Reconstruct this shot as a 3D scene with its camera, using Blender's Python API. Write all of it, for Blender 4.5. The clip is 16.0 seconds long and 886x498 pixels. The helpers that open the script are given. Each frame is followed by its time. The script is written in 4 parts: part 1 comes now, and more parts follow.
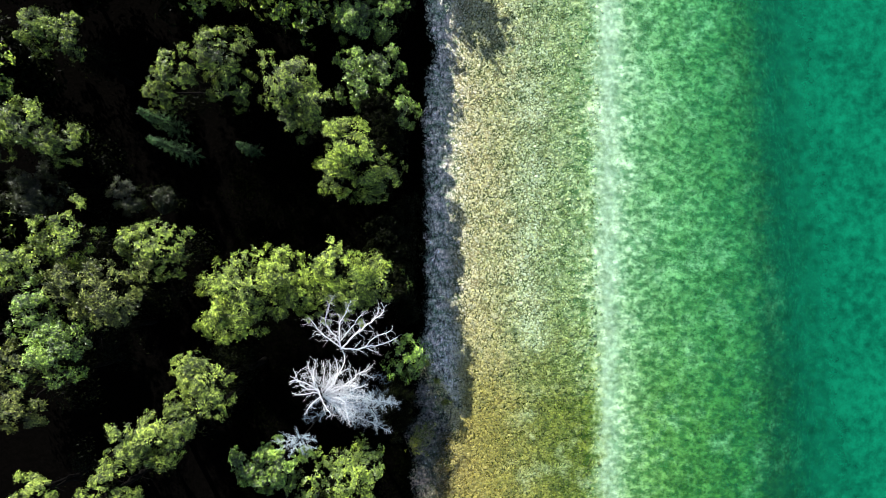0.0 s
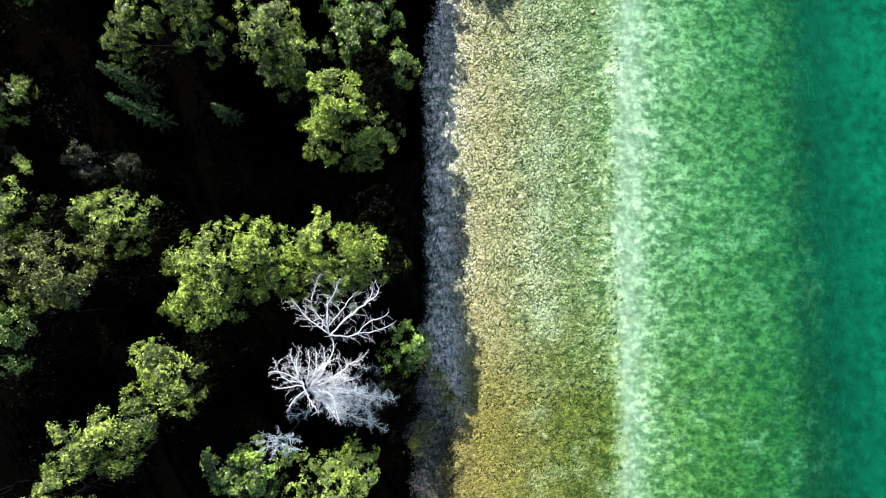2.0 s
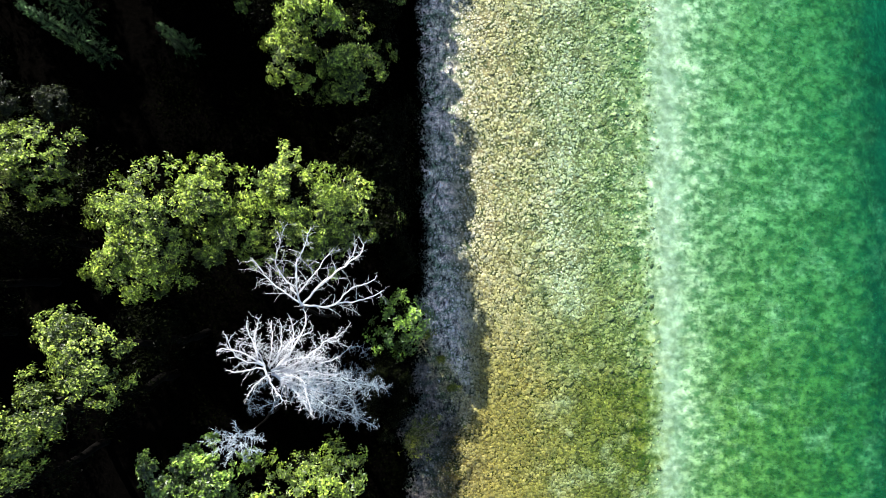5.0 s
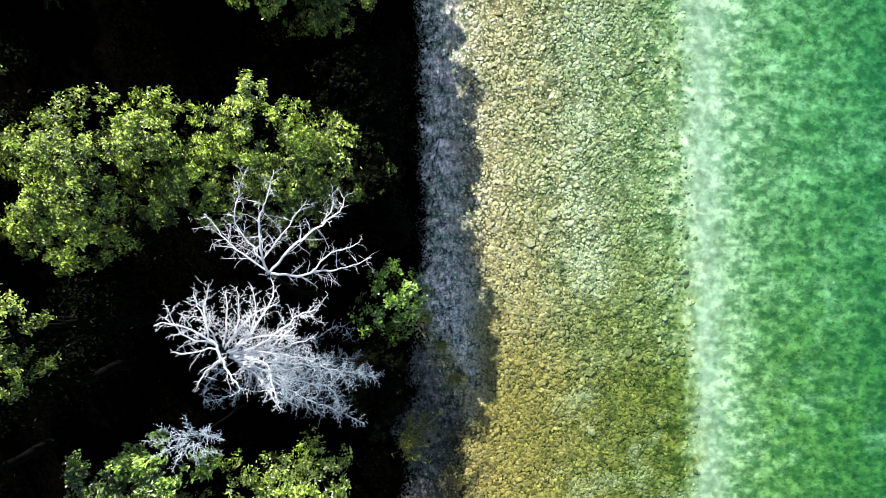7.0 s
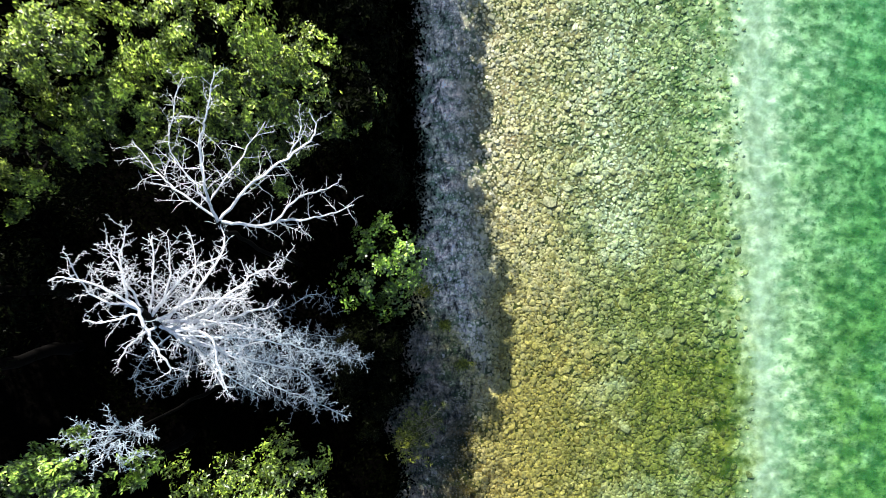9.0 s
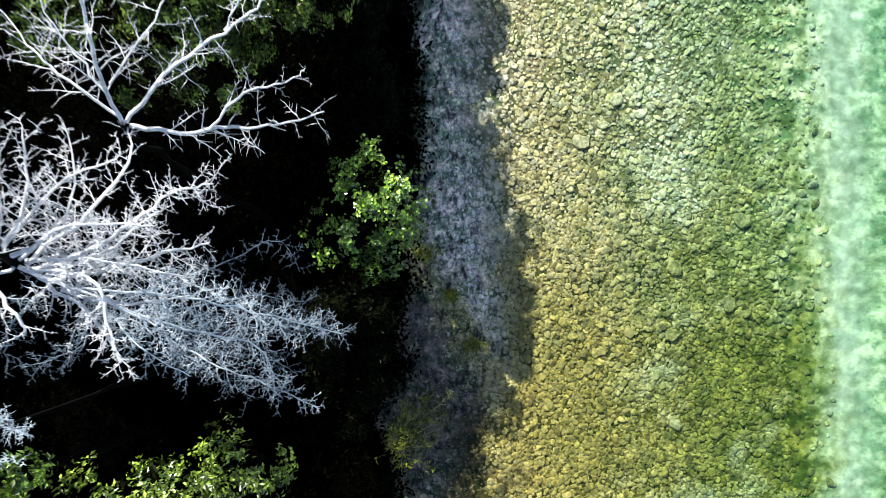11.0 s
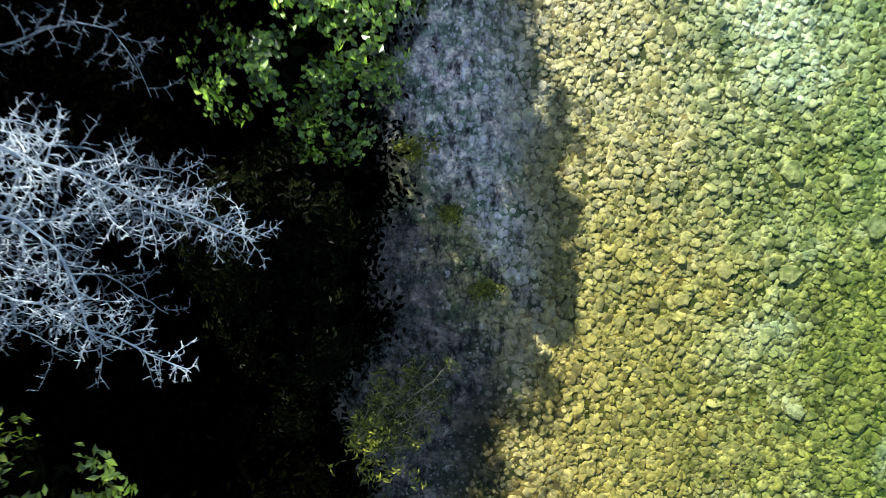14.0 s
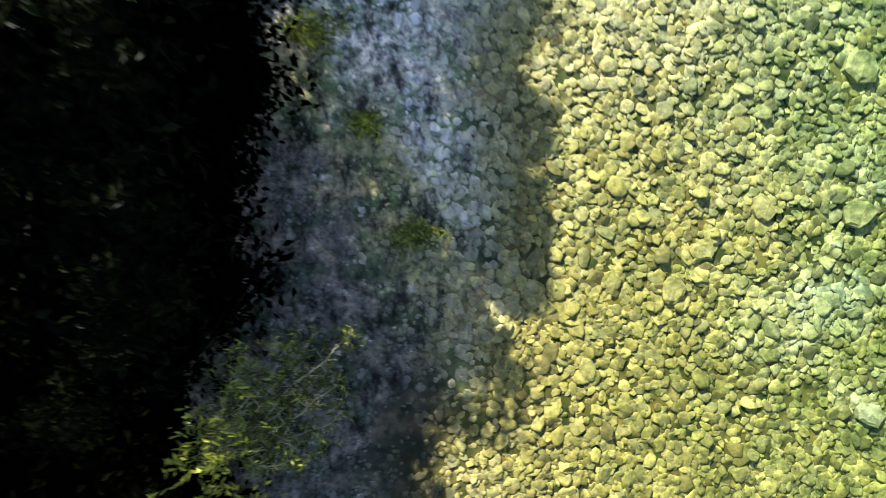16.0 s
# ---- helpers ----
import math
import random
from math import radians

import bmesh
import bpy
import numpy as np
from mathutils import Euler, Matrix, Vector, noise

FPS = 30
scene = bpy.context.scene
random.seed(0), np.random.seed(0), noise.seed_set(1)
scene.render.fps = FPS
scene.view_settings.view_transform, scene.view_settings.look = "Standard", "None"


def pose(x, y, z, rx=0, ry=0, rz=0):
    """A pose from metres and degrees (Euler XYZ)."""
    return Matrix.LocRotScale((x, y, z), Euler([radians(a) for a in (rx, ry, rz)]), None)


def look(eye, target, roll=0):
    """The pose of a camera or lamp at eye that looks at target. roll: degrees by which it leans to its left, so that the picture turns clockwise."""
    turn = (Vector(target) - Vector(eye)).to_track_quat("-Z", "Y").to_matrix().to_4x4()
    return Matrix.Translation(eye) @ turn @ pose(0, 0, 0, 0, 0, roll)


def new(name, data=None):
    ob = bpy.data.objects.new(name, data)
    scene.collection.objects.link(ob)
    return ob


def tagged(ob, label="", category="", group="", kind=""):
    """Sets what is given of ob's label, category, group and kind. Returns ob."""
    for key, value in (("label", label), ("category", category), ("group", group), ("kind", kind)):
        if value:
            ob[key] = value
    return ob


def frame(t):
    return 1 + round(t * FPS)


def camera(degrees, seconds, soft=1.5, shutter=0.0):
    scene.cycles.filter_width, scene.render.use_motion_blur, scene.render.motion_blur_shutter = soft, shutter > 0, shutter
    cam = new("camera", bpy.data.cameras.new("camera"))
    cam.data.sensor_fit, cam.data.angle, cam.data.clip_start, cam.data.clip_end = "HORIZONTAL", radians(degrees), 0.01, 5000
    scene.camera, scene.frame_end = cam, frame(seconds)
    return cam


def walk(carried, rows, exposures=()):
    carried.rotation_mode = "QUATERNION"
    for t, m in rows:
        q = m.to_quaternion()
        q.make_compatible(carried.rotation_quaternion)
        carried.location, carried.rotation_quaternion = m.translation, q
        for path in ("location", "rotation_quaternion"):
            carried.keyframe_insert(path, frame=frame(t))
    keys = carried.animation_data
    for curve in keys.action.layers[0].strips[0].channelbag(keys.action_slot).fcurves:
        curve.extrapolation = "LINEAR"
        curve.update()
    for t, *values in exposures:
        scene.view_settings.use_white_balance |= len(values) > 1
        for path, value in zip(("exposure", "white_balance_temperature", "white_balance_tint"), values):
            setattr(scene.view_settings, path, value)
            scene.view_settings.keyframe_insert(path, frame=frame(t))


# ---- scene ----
cam = camera(66.76, 16.0, 0.55, 0.5)
PATH = [
    (0.0, 0.000, 0.000, 30.000, -0.10, -0.42, 0.00),
    (0.5, -0.038, -0.230, 29.218, -0.09, -0.46, -0.02),
    (1.0, -0.075, -0.459, 28.438, -0.07, -0.50, -0.05),
    (1.5, -0.112, -0.686, 27.665, -0.05, -0.55, -0.11),
    (2.0, -0.146, -0.913, 26.898, -0.04, -0.60, -0.19),
    (2.5, -0.174, -1.143, 26.141, -0.04, -0.66, -0.27),
    (3.0, -0.195, -1.371, 25.389, -0.04, -0.70, -0.36),
    (3.5, -0.206, -1.597, 24.639, -0.04, -0.72, -0.43),
    (4.0, -0.204, -1.821, 23.885, -0.03, -0.71, -0.51),
    (4.5, -0.186, -2.043, 23.123, -0.03, -0.65, -0.58),
    (5.0, -0.153, -2.267, 22.352, -0.03, -0.57, -0.64),
    (5.5, -0.111, -2.495, 21.578, -0.04, -0.47, -0.70),
    (6.0, -0.067, -2.727, 20.806, -0.05, -0.35, -0.75),
    (6.5, -0.028, -2.960, 20.041, -0.02, -0.23, -0.80),
    (7.0, 0.001, -3.191, 19.279, 0.04, -0.09, -0.85),
    (7.5, 0.023, -3.426, 18.510, 0.07, 0.04, -0.90),
    (8.0, 0.040, -3.662, 17.730, 0.07, 0.17, -0.96),
    (8.5, 0.046, -3.892, 16.943, 0.05, 0.28, -1.02),
    (9.0, 0.041, -4.114, 16.152, 0.02, 0.38, -1.10),
    (9.5, 0.026, -4.336, 15.359, -0.00, 0.48, -1.15),
    (10.0, 0.005, -4.560, 14.564, -0.02, 0.56, -1.19),
    (10.5, -0.016, -4.786, 13.764, -0.05, 0.61, -1.21),
    (11.0, -0.032, -5.011, 12.960, -0.09, 0.63, -1.21),
    (11.5, -0.046, -5.231, 12.152, -0.14, 0.61, -1.21),
    (12.0, -0.062, -5.449, 11.347, -0.18, 0.56, -1.20),
    (12.5, -0.087, -5.680, 10.554, -0.23, 0.49, -1.18),
    (13.0, -0.108, -5.908, 9.801, -0.25, 0.39, -1.17),
    (13.5, -0.120, -6.123, 9.100, -0.24, 0.27, -1.22),
    (14.0, -0.130, -6.321, 8.446, -0.24, 0.15, -1.31),
    (14.5, -0.152, -6.497, 7.834, -0.24, 0.07, -1.42),
    (15.0, -0.143, -6.657, 7.255, -0.12, 0.01, -1.49),
    (15.3, -0.007, -6.773, 6.904, 0.24, -0.05, -1.39),
    (15.6, 0.232, -6.931, 6.464, 0.76, -0.07, -1.28),
    (15.8, 0.409, -7.045, 6.136, 1.16, -0.03, -1.22),
    (16.0, 0.590, -7.160, 5.797, 1.57, 0.04, -1.18),
]
walk(cam, [(t, pose(*place)) for t, *place in PATH], [(0.0, 1.47), (11.5, 1.47), (13.5, 1.55), (15.0, 1.72), (16.0, 1.93)])

# ---- light ----
SUN_DIR = Vector((-0.43, 0.9, 0.0)).normalized() * math.cos(radians(37)) + Vector((0, 0, math.sin(radians(37))))
world = bpy.data.worlds.new("sky")
scene.world = world
world.use_nodes = True
sky = world.node_tree.nodes.new("ShaderNodeTexSky")
sky.sky_type, sky.sun_disc, sky.sun_elevation, sky.sun_rotation = "NISHITA", False, radians(37), radians(-25)
world.node_tree.links.new(sky.outputs[0], world.node_tree.nodes["Background"].inputs[0])
world.node_tree.nodes["Background"].inputs[1].default_value = 0.078
sun = new("sun", bpy.data.lights.new("sun", "SUN"))
sun.data.energy, sun.data.angle, sun.data.color = 5.0, radians(0.5), (1.0, 0.97, 0.9)
sun.matrix_world = look(SUN_DIR * 60, (0, 0, 0))


# ---- materials ----
class Nodes:
    """A small wrapper for building node materials."""

    def __init__(self, name):
        self.mat = bpy.data.materials.new(name)
        self.mat.use_nodes = True
        self.tree = self.mat.node_tree
        self.bsdf = self.tree.nodes["Principled BSDF"]
        self.out = self.tree.nodes["Material Output"]

    def add(self, kind, settings=None, **inputs):
        n = self.tree.nodes.new(kind)
        for key, value in (settings or {}).items():
            setattr(n, key, value)
        for key, value in inputs.items():
            self.feed(n, key.replace("_", " "), value)
        return n

    def feed(self, node, key, value):
        sock = node.inputs[int(key)] if key.isdigit() else node.inputs[key]
        if isinstance(value, bpy.types.NodeSocket):
            self.tree.links.new(value, sock)
        else:
            sock.default_value = value

    def pos(self):
        return self.add("ShaderNodeNewGeometry").outputs["Position"]

    def noise(self, scale, detail=4.0, rough=0.6, vector=None):
        n = self.add("ShaderNodeTexNoise", Scale=scale, Detail=detail, Roughness=rough)
        self.feed(n, "Vector", vector or self.pos())
        return n.outputs["Fac"]

    def ramp(self, fac, stops):
        n = self.add("ShaderNodeValToRGB", Fac=fac)
        e = n.color_ramp.elements
        while len(e) < len(stops):
            e.new(0.5)
        for el, (p, c) in zip(e, stops):
            el.position, el.color = p, (*c, 1.0)
        return n.outputs["Color"]

    def math(self, op, a, b=0.0, clamp=False):
        n = self.add("ShaderNodeMath", dict(operation=op, use_clamp=clamp))
        self.feed(n, "0", a)
        self.feed(n, "1", b)
        return n.outputs[0]

    def mix(self, fac, a, b, blend="MIX"):
        n = self.add("ShaderNodeMix", dict(data_type="RGBA", blend_type=blend))
        self.feed(n, "0", fac)
        for k, v in (("6", a), ("7", b)):
            self.feed(n, k, (*v, 1.0) if isinstance(v, tuple) else v)
        return n.outputs[2]

    def bump(self, height, strength, distance):
        n = self.add("ShaderNodeBump", Strength=strength, Distance=distance, Height=height)
        return n.outputs[0]

    def finish(self, color, rough=0.8, normal=None, spec=0.3):
        self.feed(self.bsdf, "Base Color", (*color, 1.0) if isinstance(color, tuple) else color)
        self.feed(self.bsdf, "Roughness", rough)
        self.bsdf.inputs["Specular IOR Level"].default_value = spec
        if normal:
            self.feed(self.bsdf, "Normal", normal)
        return self.mat


def leaf_material(name, dark, light, glow=0.4, spec=0.3):
    m = Nodes(name)
    big = m.noise(1.1, 3.0)
    fine = m.noise(14.0, 2.0)
    f = m.math("ADD", m.math("MULTIPLY", big, 0.3), m.math("ADD", m.math("MULTIPLY", m.noise(6.5, 3.0, 0.65), 0.6), m.math("MULTIPLY", fine, 0.2)))
    # steep ramp paints lit sprays and dark gaps into the leaf colour
    col = m.ramp(f, [(0.51, dark), (0.62, light)])
    own = m.add("ShaderNodeNewGeometry").outputs["Random Per Island"]
    col = m.mix(1.0, col, m.ramp(own, [(0.0, (0.2, 0.24, 0.2)), (0.35, (0.55, 0.6, 0.5)), (0.65, (1.1, 1.08, 0.95)), (1.0, (1.8, 1.65, 1.5))]), "MULTIPLY")
    m.finish(col, 0.38, spec=spec)
    tr = m.add("ShaderNodeBsdfTranslucent", Color=m.mix(0.5, col, light))
    mx = m.add("ShaderNodeMixShader", Fac=glow)
    m.tree.links.new(m.bsdf.outputs[0], mx.inputs[1])
    m.tree.links.new(tr.outputs[0], mx.inputs[2])
    m.tree.links.new(mx.outputs[0], m.out.inputs[0])
    return m.mat


def wood_material(name, dark, light, scale=14.0):
    m = Nodes(name)
    grain = m.noise(scale, 6.0)
    col = m.ramp(m.math("ADD", m.math("MULTIPLY", grain, 0.6), m.math("MULTIPLY", m.noise(2.0), 0.4)), [(0.35, dark), (0.62, light)])
    return m.finish(col, 0.85, m.bump(grain, 0.4, 0.01), 0.05)


def algae(m):
    """How far the yellow algae cover the bed: none on the silted stones by the bank, a strip cut to the shadow's edge.
    """
    sx = m.add("ShaderNodeSeparateXYZ", Vector=m.pos()).outputs["X"]
    sx = m.math("ADD", sx, m.math("MULTIPLY", m.math("SUBTRACT", m.noise(1.6, 4.0, 0.65), 0.5), 1.4))
    sy = m.add("ShaderNodeSeparateXYZ", Vector=m.pos()).outputs["Y"]
    sx = m.math("ADD", sx, m.math("MULTIPLY", m.math("SUBTRACT", -7.5, sy), 0.7, True))
    sx = m.math("ADD", sx, m.math("MULTIPLY", m.math("MULTIPLY", m.math("ADD", sy, 4.5), 0.5, True), 0.4))
    return m.math("MULTIPLY", m.math("SUBTRACT", sx, 0.55), 1.3, True)


def bed_colour(m):
    """Zones of algae, marl and sand across the lake bed, from the bank outwards."""
    p = m.pos()
    sep = m.add("ShaderNodeSeparateXYZ", Vector=p)
    x = m.math("ADD", sep.outputs["X"], m.math("MULTIPLY", m.math("SUBTRACT", m.noise(0.7, 5.0, 0.7), 0.5), 2.0))
    x = m.math("ADD", x, m.math("MULTIPLY", m.math("SUBTRACT", m.noise(2.6, 4.0, 0.65), 0.5), 1.3))
    t = m.math("DIVIDE", m.math("ADD", x, 2.0), 20.0, True)
    # the pale lavender clay by the bank is brightened and tinted for sky-lit shade
    col = m.ramp(t, [(0.055, (0.05, 0.05, 0.05)), (0.085, (0.62, 0.55, 0.58)), (0.125, (0.56, 0.51, 0.53)), (0.165, (0.405, 0.36, 0.29)), (0.23, (0.385, 0.35, 0.275)), (0.29, (0.36, 0.365, 0.32)),
                     (0.38, (0.295, 0.335, 0.255)), (0.44, (0.26, 0.315, 0.23)), (0.454, (0.41, 0.45, 0.42)), (0.505, (0.41, 0.45, 0.42)), (0.55, (0.225, 0.31, 0.235)),
                     (0.62, (0.18, 0.28, 0.175)), (0.70, (0.155, 0.255, 0.15)), (0.82, (0.11, 0.20, 0.11)), (0.88, (0.04, 0.08, 0.05))])
    # olive and amber algae thicken towards the south
    y = m.math("ADD", sep.outputs["Y"], m.math("MULTIPLY", m.math("SUBTRACT", m.noise(0.6, 4.0, 0.65), 0.5), 4.0))
    south = m.math("DIVIDE", m.math("SUBTRACT", -1.3, y), 6.0, True)
    # the bed is darkened to brown in ragged patches at the bend of the bank
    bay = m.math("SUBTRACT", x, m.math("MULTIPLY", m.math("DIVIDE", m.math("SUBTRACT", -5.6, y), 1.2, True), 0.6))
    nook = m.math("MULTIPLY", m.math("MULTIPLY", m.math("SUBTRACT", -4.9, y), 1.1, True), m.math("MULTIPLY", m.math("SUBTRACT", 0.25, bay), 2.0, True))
    bend_brown = m.math("MULTIPLY", nook, m.math("MULTIPLY", m.math("SUBTRACT", m.noise(5.0, 5.0, 0.7), 0.28), 7.0, True))
    col = m.mix(bend_brown, col, (0.115, 0.10, 0.095))
    south = m.math("MULTIPLY", south, algae(m))
    south = m.math("MULTIPLY", south, m.math("MULTIPLY", m.math("SUBTRACT", 7.8, x), 0.8, True))
    col = m.mix(south, col, (0.58, 0.52, 0.22), "MULTIPLY")
    rim = m.math("MULTIPLY", m.math("DIVIDE", m.math("SUBTRACT", -1.0, y), 7.0, True), m.math("MULTIPLY", m.math("SUBTRACT", x, 7.5), 0.5, True))
    col = m.mix(rim, col, (0.72, 0.76, 0.45), "MULTIPLY")
    outer = m.math("MULTIPLY", south, m.math("MULTIPLY", m.math("SUBTRACT", x, 3.2), 0.6, True))
    col = m.mix(outer, col, (0.86, 0.88, 0.66), "MULTIPLY")
    blot = m.ramp(m.noise(3.4, 4.0, 0.65), [(0.41, (0.46, 0.55, 0.38)), (0.51, (1.0, 1.0, 0.98)), (0.62, (1.28, 1.24, 1.15))])
    zone = m.math("MULTIPLY", m.math("MULTIPLY", m.math("SUBTRACT", x, 0.6), 0.3, True), m.math("MULTIPLY", m.math("SUBTRACT", 8.0, x), 0.8, True))
    return m.mix(m.math("MULTIPLY", zone, 0.85), col, blot, "MULTIPLY")


def pale_patches(m, col):
    """Marl-crusted patches where the bed is paler, and tan ones painted for weed and sun dapples."""
    p = m.pos()
    warp = m.add("ShaderNodeVectorMath", dict(operation="ADD"))
    m.feed(warp, "0", p)
    nz = m.add("ShaderNodeTexNoise", Scale=2.2, Detail=3.0)
    m.feed(nz, "Vector", p)
    sc = m.add("ShaderNodeVectorMath", dict(operation="SCALE"))
    m.feed(sc, "0", nz.outputs["Color"])
    sc.inputs["Scale"].default_value = 0.9
    m.feed(warp, "1", sc.outputs[0])
    drift = m.math("MULTIPLY", m.math("SUBTRACT", m.noise(0.85, 5.0, 0.62), 0.52), 5.0, True)
    px = m.add("ShaderNodeSeparateXYZ", Vector=p).outputs["X"]
    reach = m.math("MULTIPLY", m.math("SUBTRACT", px, 2.6), 0.7, True)
    col = m.mix(m.math("MULTIPLY", m.math("MULTIPLY", drift, reach), 0.5), col, (0.42, 0.46, 0.44))
    marl, tan = (0.44, 0.46, 0.43), (0.42, 0.35, 0.19)
    for cx, cy, r, tone in ((4.7, -3.2, 0.85, marl), (4.45, -1.5, 0.6, marl), (4.6, 0.9, 0.7, marl), (4.7, 3.2, 0.9, marl), (4.7, 6.5, 0.8, marl),
                            (-0.1, -5.3, 0.45, tan), (0.45, -6.1, 0.5, tan), (0.8, -6.75, 0.55, tan), (1.2, -7.4, 0.4, tan)):
        d = m.add("ShaderNodeVectorMath", dict(operation="MULTIPLY"))
        m.feed(d, "0", warp.outputs[0])
        m.feed(d, "1", (1.0, 0.6, 0.0))
        e = m.add("ShaderNodeVectorMath", dict(operation="DISTANCE"))
        m.feed(e, "0", d.outputs[0])
        m.feed(e, "1", (cx, cy * 0.6 + 0.18, 0.0))
        f = m.add("ShaderNodeMapRange", Value=e.outputs["Value"])
        for k, v in (("From Min", r), ("From Max", r * 0.3), ("To Min", 0.0), ("To Max", 0.65)):
            f.inputs[k].default_value = v
        col = m.mix(f.outputs[0], col, tone)
    return col


def silted(m, col, silt):
    """Grey clay along the bank, eaten out in dark streaks and hollows."""
    lie = m.add("ShaderNodeMapping", Scale=(1.7, 0.8, 1.0), Rotation=(0.0, 0.0, 0.3))
    m.feed(lie, "Vector", m.pos())
    pits = m.ramp(m.noise(4.0, 5.0, 0.68, lie.outputs[0]), [(0.38, (0.10, 0.10, 0.12)), (0.45, (0.85, 0.84, 0.86)), (0.62, (1.75, 1.7, 1.7))])
    return m.mix(m.math("MULTIPLY", silt, 0.95), col, pits, "MULTIPLY")


def stone_material(name, varied=1.0):
    m = Nodes(name)
    col = pale_patches(m, bed_colour(m))
    isle = m.add("ShaderNodeNewGeometry").outputs["Random Per Island"]
    obj = m.add("ShaderNodeObjectInfo").outputs["Random"]
    r = m.math("FRACT", m.math("ADD", isle, obj))
    grown = algae(m)
    tones = m.ramp(r, [(0.0, (0.34, 0.34, 0.26)), (0.1, (0.62, 0.58, 0.36)), (0.22, (1.05, 1.04, 0.8)), (0.36, (0.72, 0.71, 0.64)), (0.5, (1.2, 1.18, 0.95)), (0.62, (0.82, 0.85, 0.88)), (0.72, (0.58, 0.62, 0.6)), (0.82, (1.1, 1.08, 0.72)), (0.92, (0.98, 0.97, 1.05)), (1.0, (1.5, 1.48, 1.4))])
    col = m.mix(m.math("MULTIPLY", m.math("ADD", m.math("MULTIPLY", grown, 0.75), 0.35), varied), col, tones, "MULTIPLY")
    col = silted(m, col, m.math("SUBTRACT", 1.0, grown))
    grain = m.math("ADD", m.noise(60.0, 4.0), m.math("MULTIPLY", m.noise(17.0, 3.0), 1.5))
    slime = m.noise(17.0, 5.0, 0.7)
    col = m.mix(m.math("MULTIPLY", grown, 0.7), col, m.ramp(slime, [(0.38, (0.4, 0.4, 0.28)), (0.62, (1.4, 1.37, 1.22))]), "MULTIPLY")
    return m.finish(col, 0.75, m.bump(grain, 0.5, 0.012), 0.3)


def bed_material():
    m = Nodes("lake_bed")
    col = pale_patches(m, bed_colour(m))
    flow = m.add("ShaderNodeMapping", Scale=(0.8, 1.25, 1.0), Rotation=(0.0, 0.0, 0.35))
    m.feed(flow, "Vector", m.pos())
    # bed mottling, its bright cells painted partly for light focused by ripples
    broad = m.ramp(m.noise(0.8, 2.0, 0.5), [(0.38, (0.74, 0.84, 0.68)), (0.62, (1.2, 1.15, 1.12))])
    specks = m.ramp(m.noise(2.9, 3.0, 0.6, flow.outputs[0]), [(0.39, (0.36, 0.55, 0.4)), (0.5, (0.9, 0.94, 0.86)), (0.61, (1.6, 1.5, 1.45))])
    fine = m.ramp(m.noise(7.0, 3.0, 0.6), [(0.33, (0.34, 0.5, 0.36)), (0.42, (0.95, 0.95, 0.95)), (0.62, (1.15, 1.12, 1.1))])
    mott = m.mix(1.0, m.mix(1.0, broad, specks, "MULTIPLY"), fine, "MULTIPLY")
    sx = m.add("ShaderNodeSeparateXYZ", Vector=m.pos()).outputs["X"]
    calm = m.math("MULTIPLY", m.math("ABSOLUTE", m.math("SUBTRACT", sx, 7.6)), 1.1, True)
    col = m.mix(m.math("ADD", 0.2, m.math("MULTIPLY", calm, 0.75)), col, mott, "MULTIPLY")
    vor = m.add("ShaderNodeTexVoronoi", Scale=5.0)
    m.feed(vor, "Vector", m.pos())
    sandy = m.math("MULTIPLY", m.math("SUBTRACT", sx, 4.6), 0.42, True)
    silt = m.math("SUBTRACT", 1.0, algae(m))
    # bed colour darkened between the stones for mud and shaded crevices
    col = m.mix(m.math("MULTIPLY", m.math("SUBTRACT", 1.0, sandy), m.math("SUBTRACT", 1.0, m.math("MULTIPLY", silt, 0.8))), col, (0.36, 0.34, 0.26), "MULTIPLY")
    col = silted(m, col, silt)
    crumbs = m.ramp(m.noise(15.0, 4.0, 0.7), [(0.38, (0.22, 0.22, 0.26)), (0.52, (1.0, 1.0, 1.0)), (0.66, (1.6, 1.58, 1.5))])
    col = m.mix(m.math("MULTIPLY", silt, 0.9), col, crumbs, "MULTIPLY")
    col = m.mix(0.4, col, m.ramp(vor.outputs["Distance"], [(0.0, (1.3, 1.3, 1.2)), (0.45, (0.8, 0.8, 0.75)), (0.8, (0.32, 0.34, 0.28))]), "MULTIPLY")
    grain = m.noise(25.0, 5.0, 0.7)
    m.finish(col, 0.95, m.bump(grain, 0.35, 0.03), 0.1)
    return m


def ground_material():
    """Humus on the land, forest shade put into its near-black colour, stones and sand below the water, with a ragged
    edge between them.
    """
    m = bed_material()
    bed = m.bsdf
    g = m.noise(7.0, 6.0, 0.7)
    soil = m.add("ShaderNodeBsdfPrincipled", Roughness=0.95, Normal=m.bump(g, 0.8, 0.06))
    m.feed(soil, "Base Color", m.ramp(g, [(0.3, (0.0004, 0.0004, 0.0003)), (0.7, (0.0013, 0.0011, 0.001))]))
    soil.inputs["Specular IOR Level"].default_value = 0.0
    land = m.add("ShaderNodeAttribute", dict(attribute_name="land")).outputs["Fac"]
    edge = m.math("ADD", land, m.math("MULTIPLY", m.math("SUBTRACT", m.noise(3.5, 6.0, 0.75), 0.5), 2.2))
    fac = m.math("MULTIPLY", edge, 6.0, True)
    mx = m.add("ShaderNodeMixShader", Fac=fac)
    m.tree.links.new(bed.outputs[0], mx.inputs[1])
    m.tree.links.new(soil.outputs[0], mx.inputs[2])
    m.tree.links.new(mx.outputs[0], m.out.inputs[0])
    return m.mat


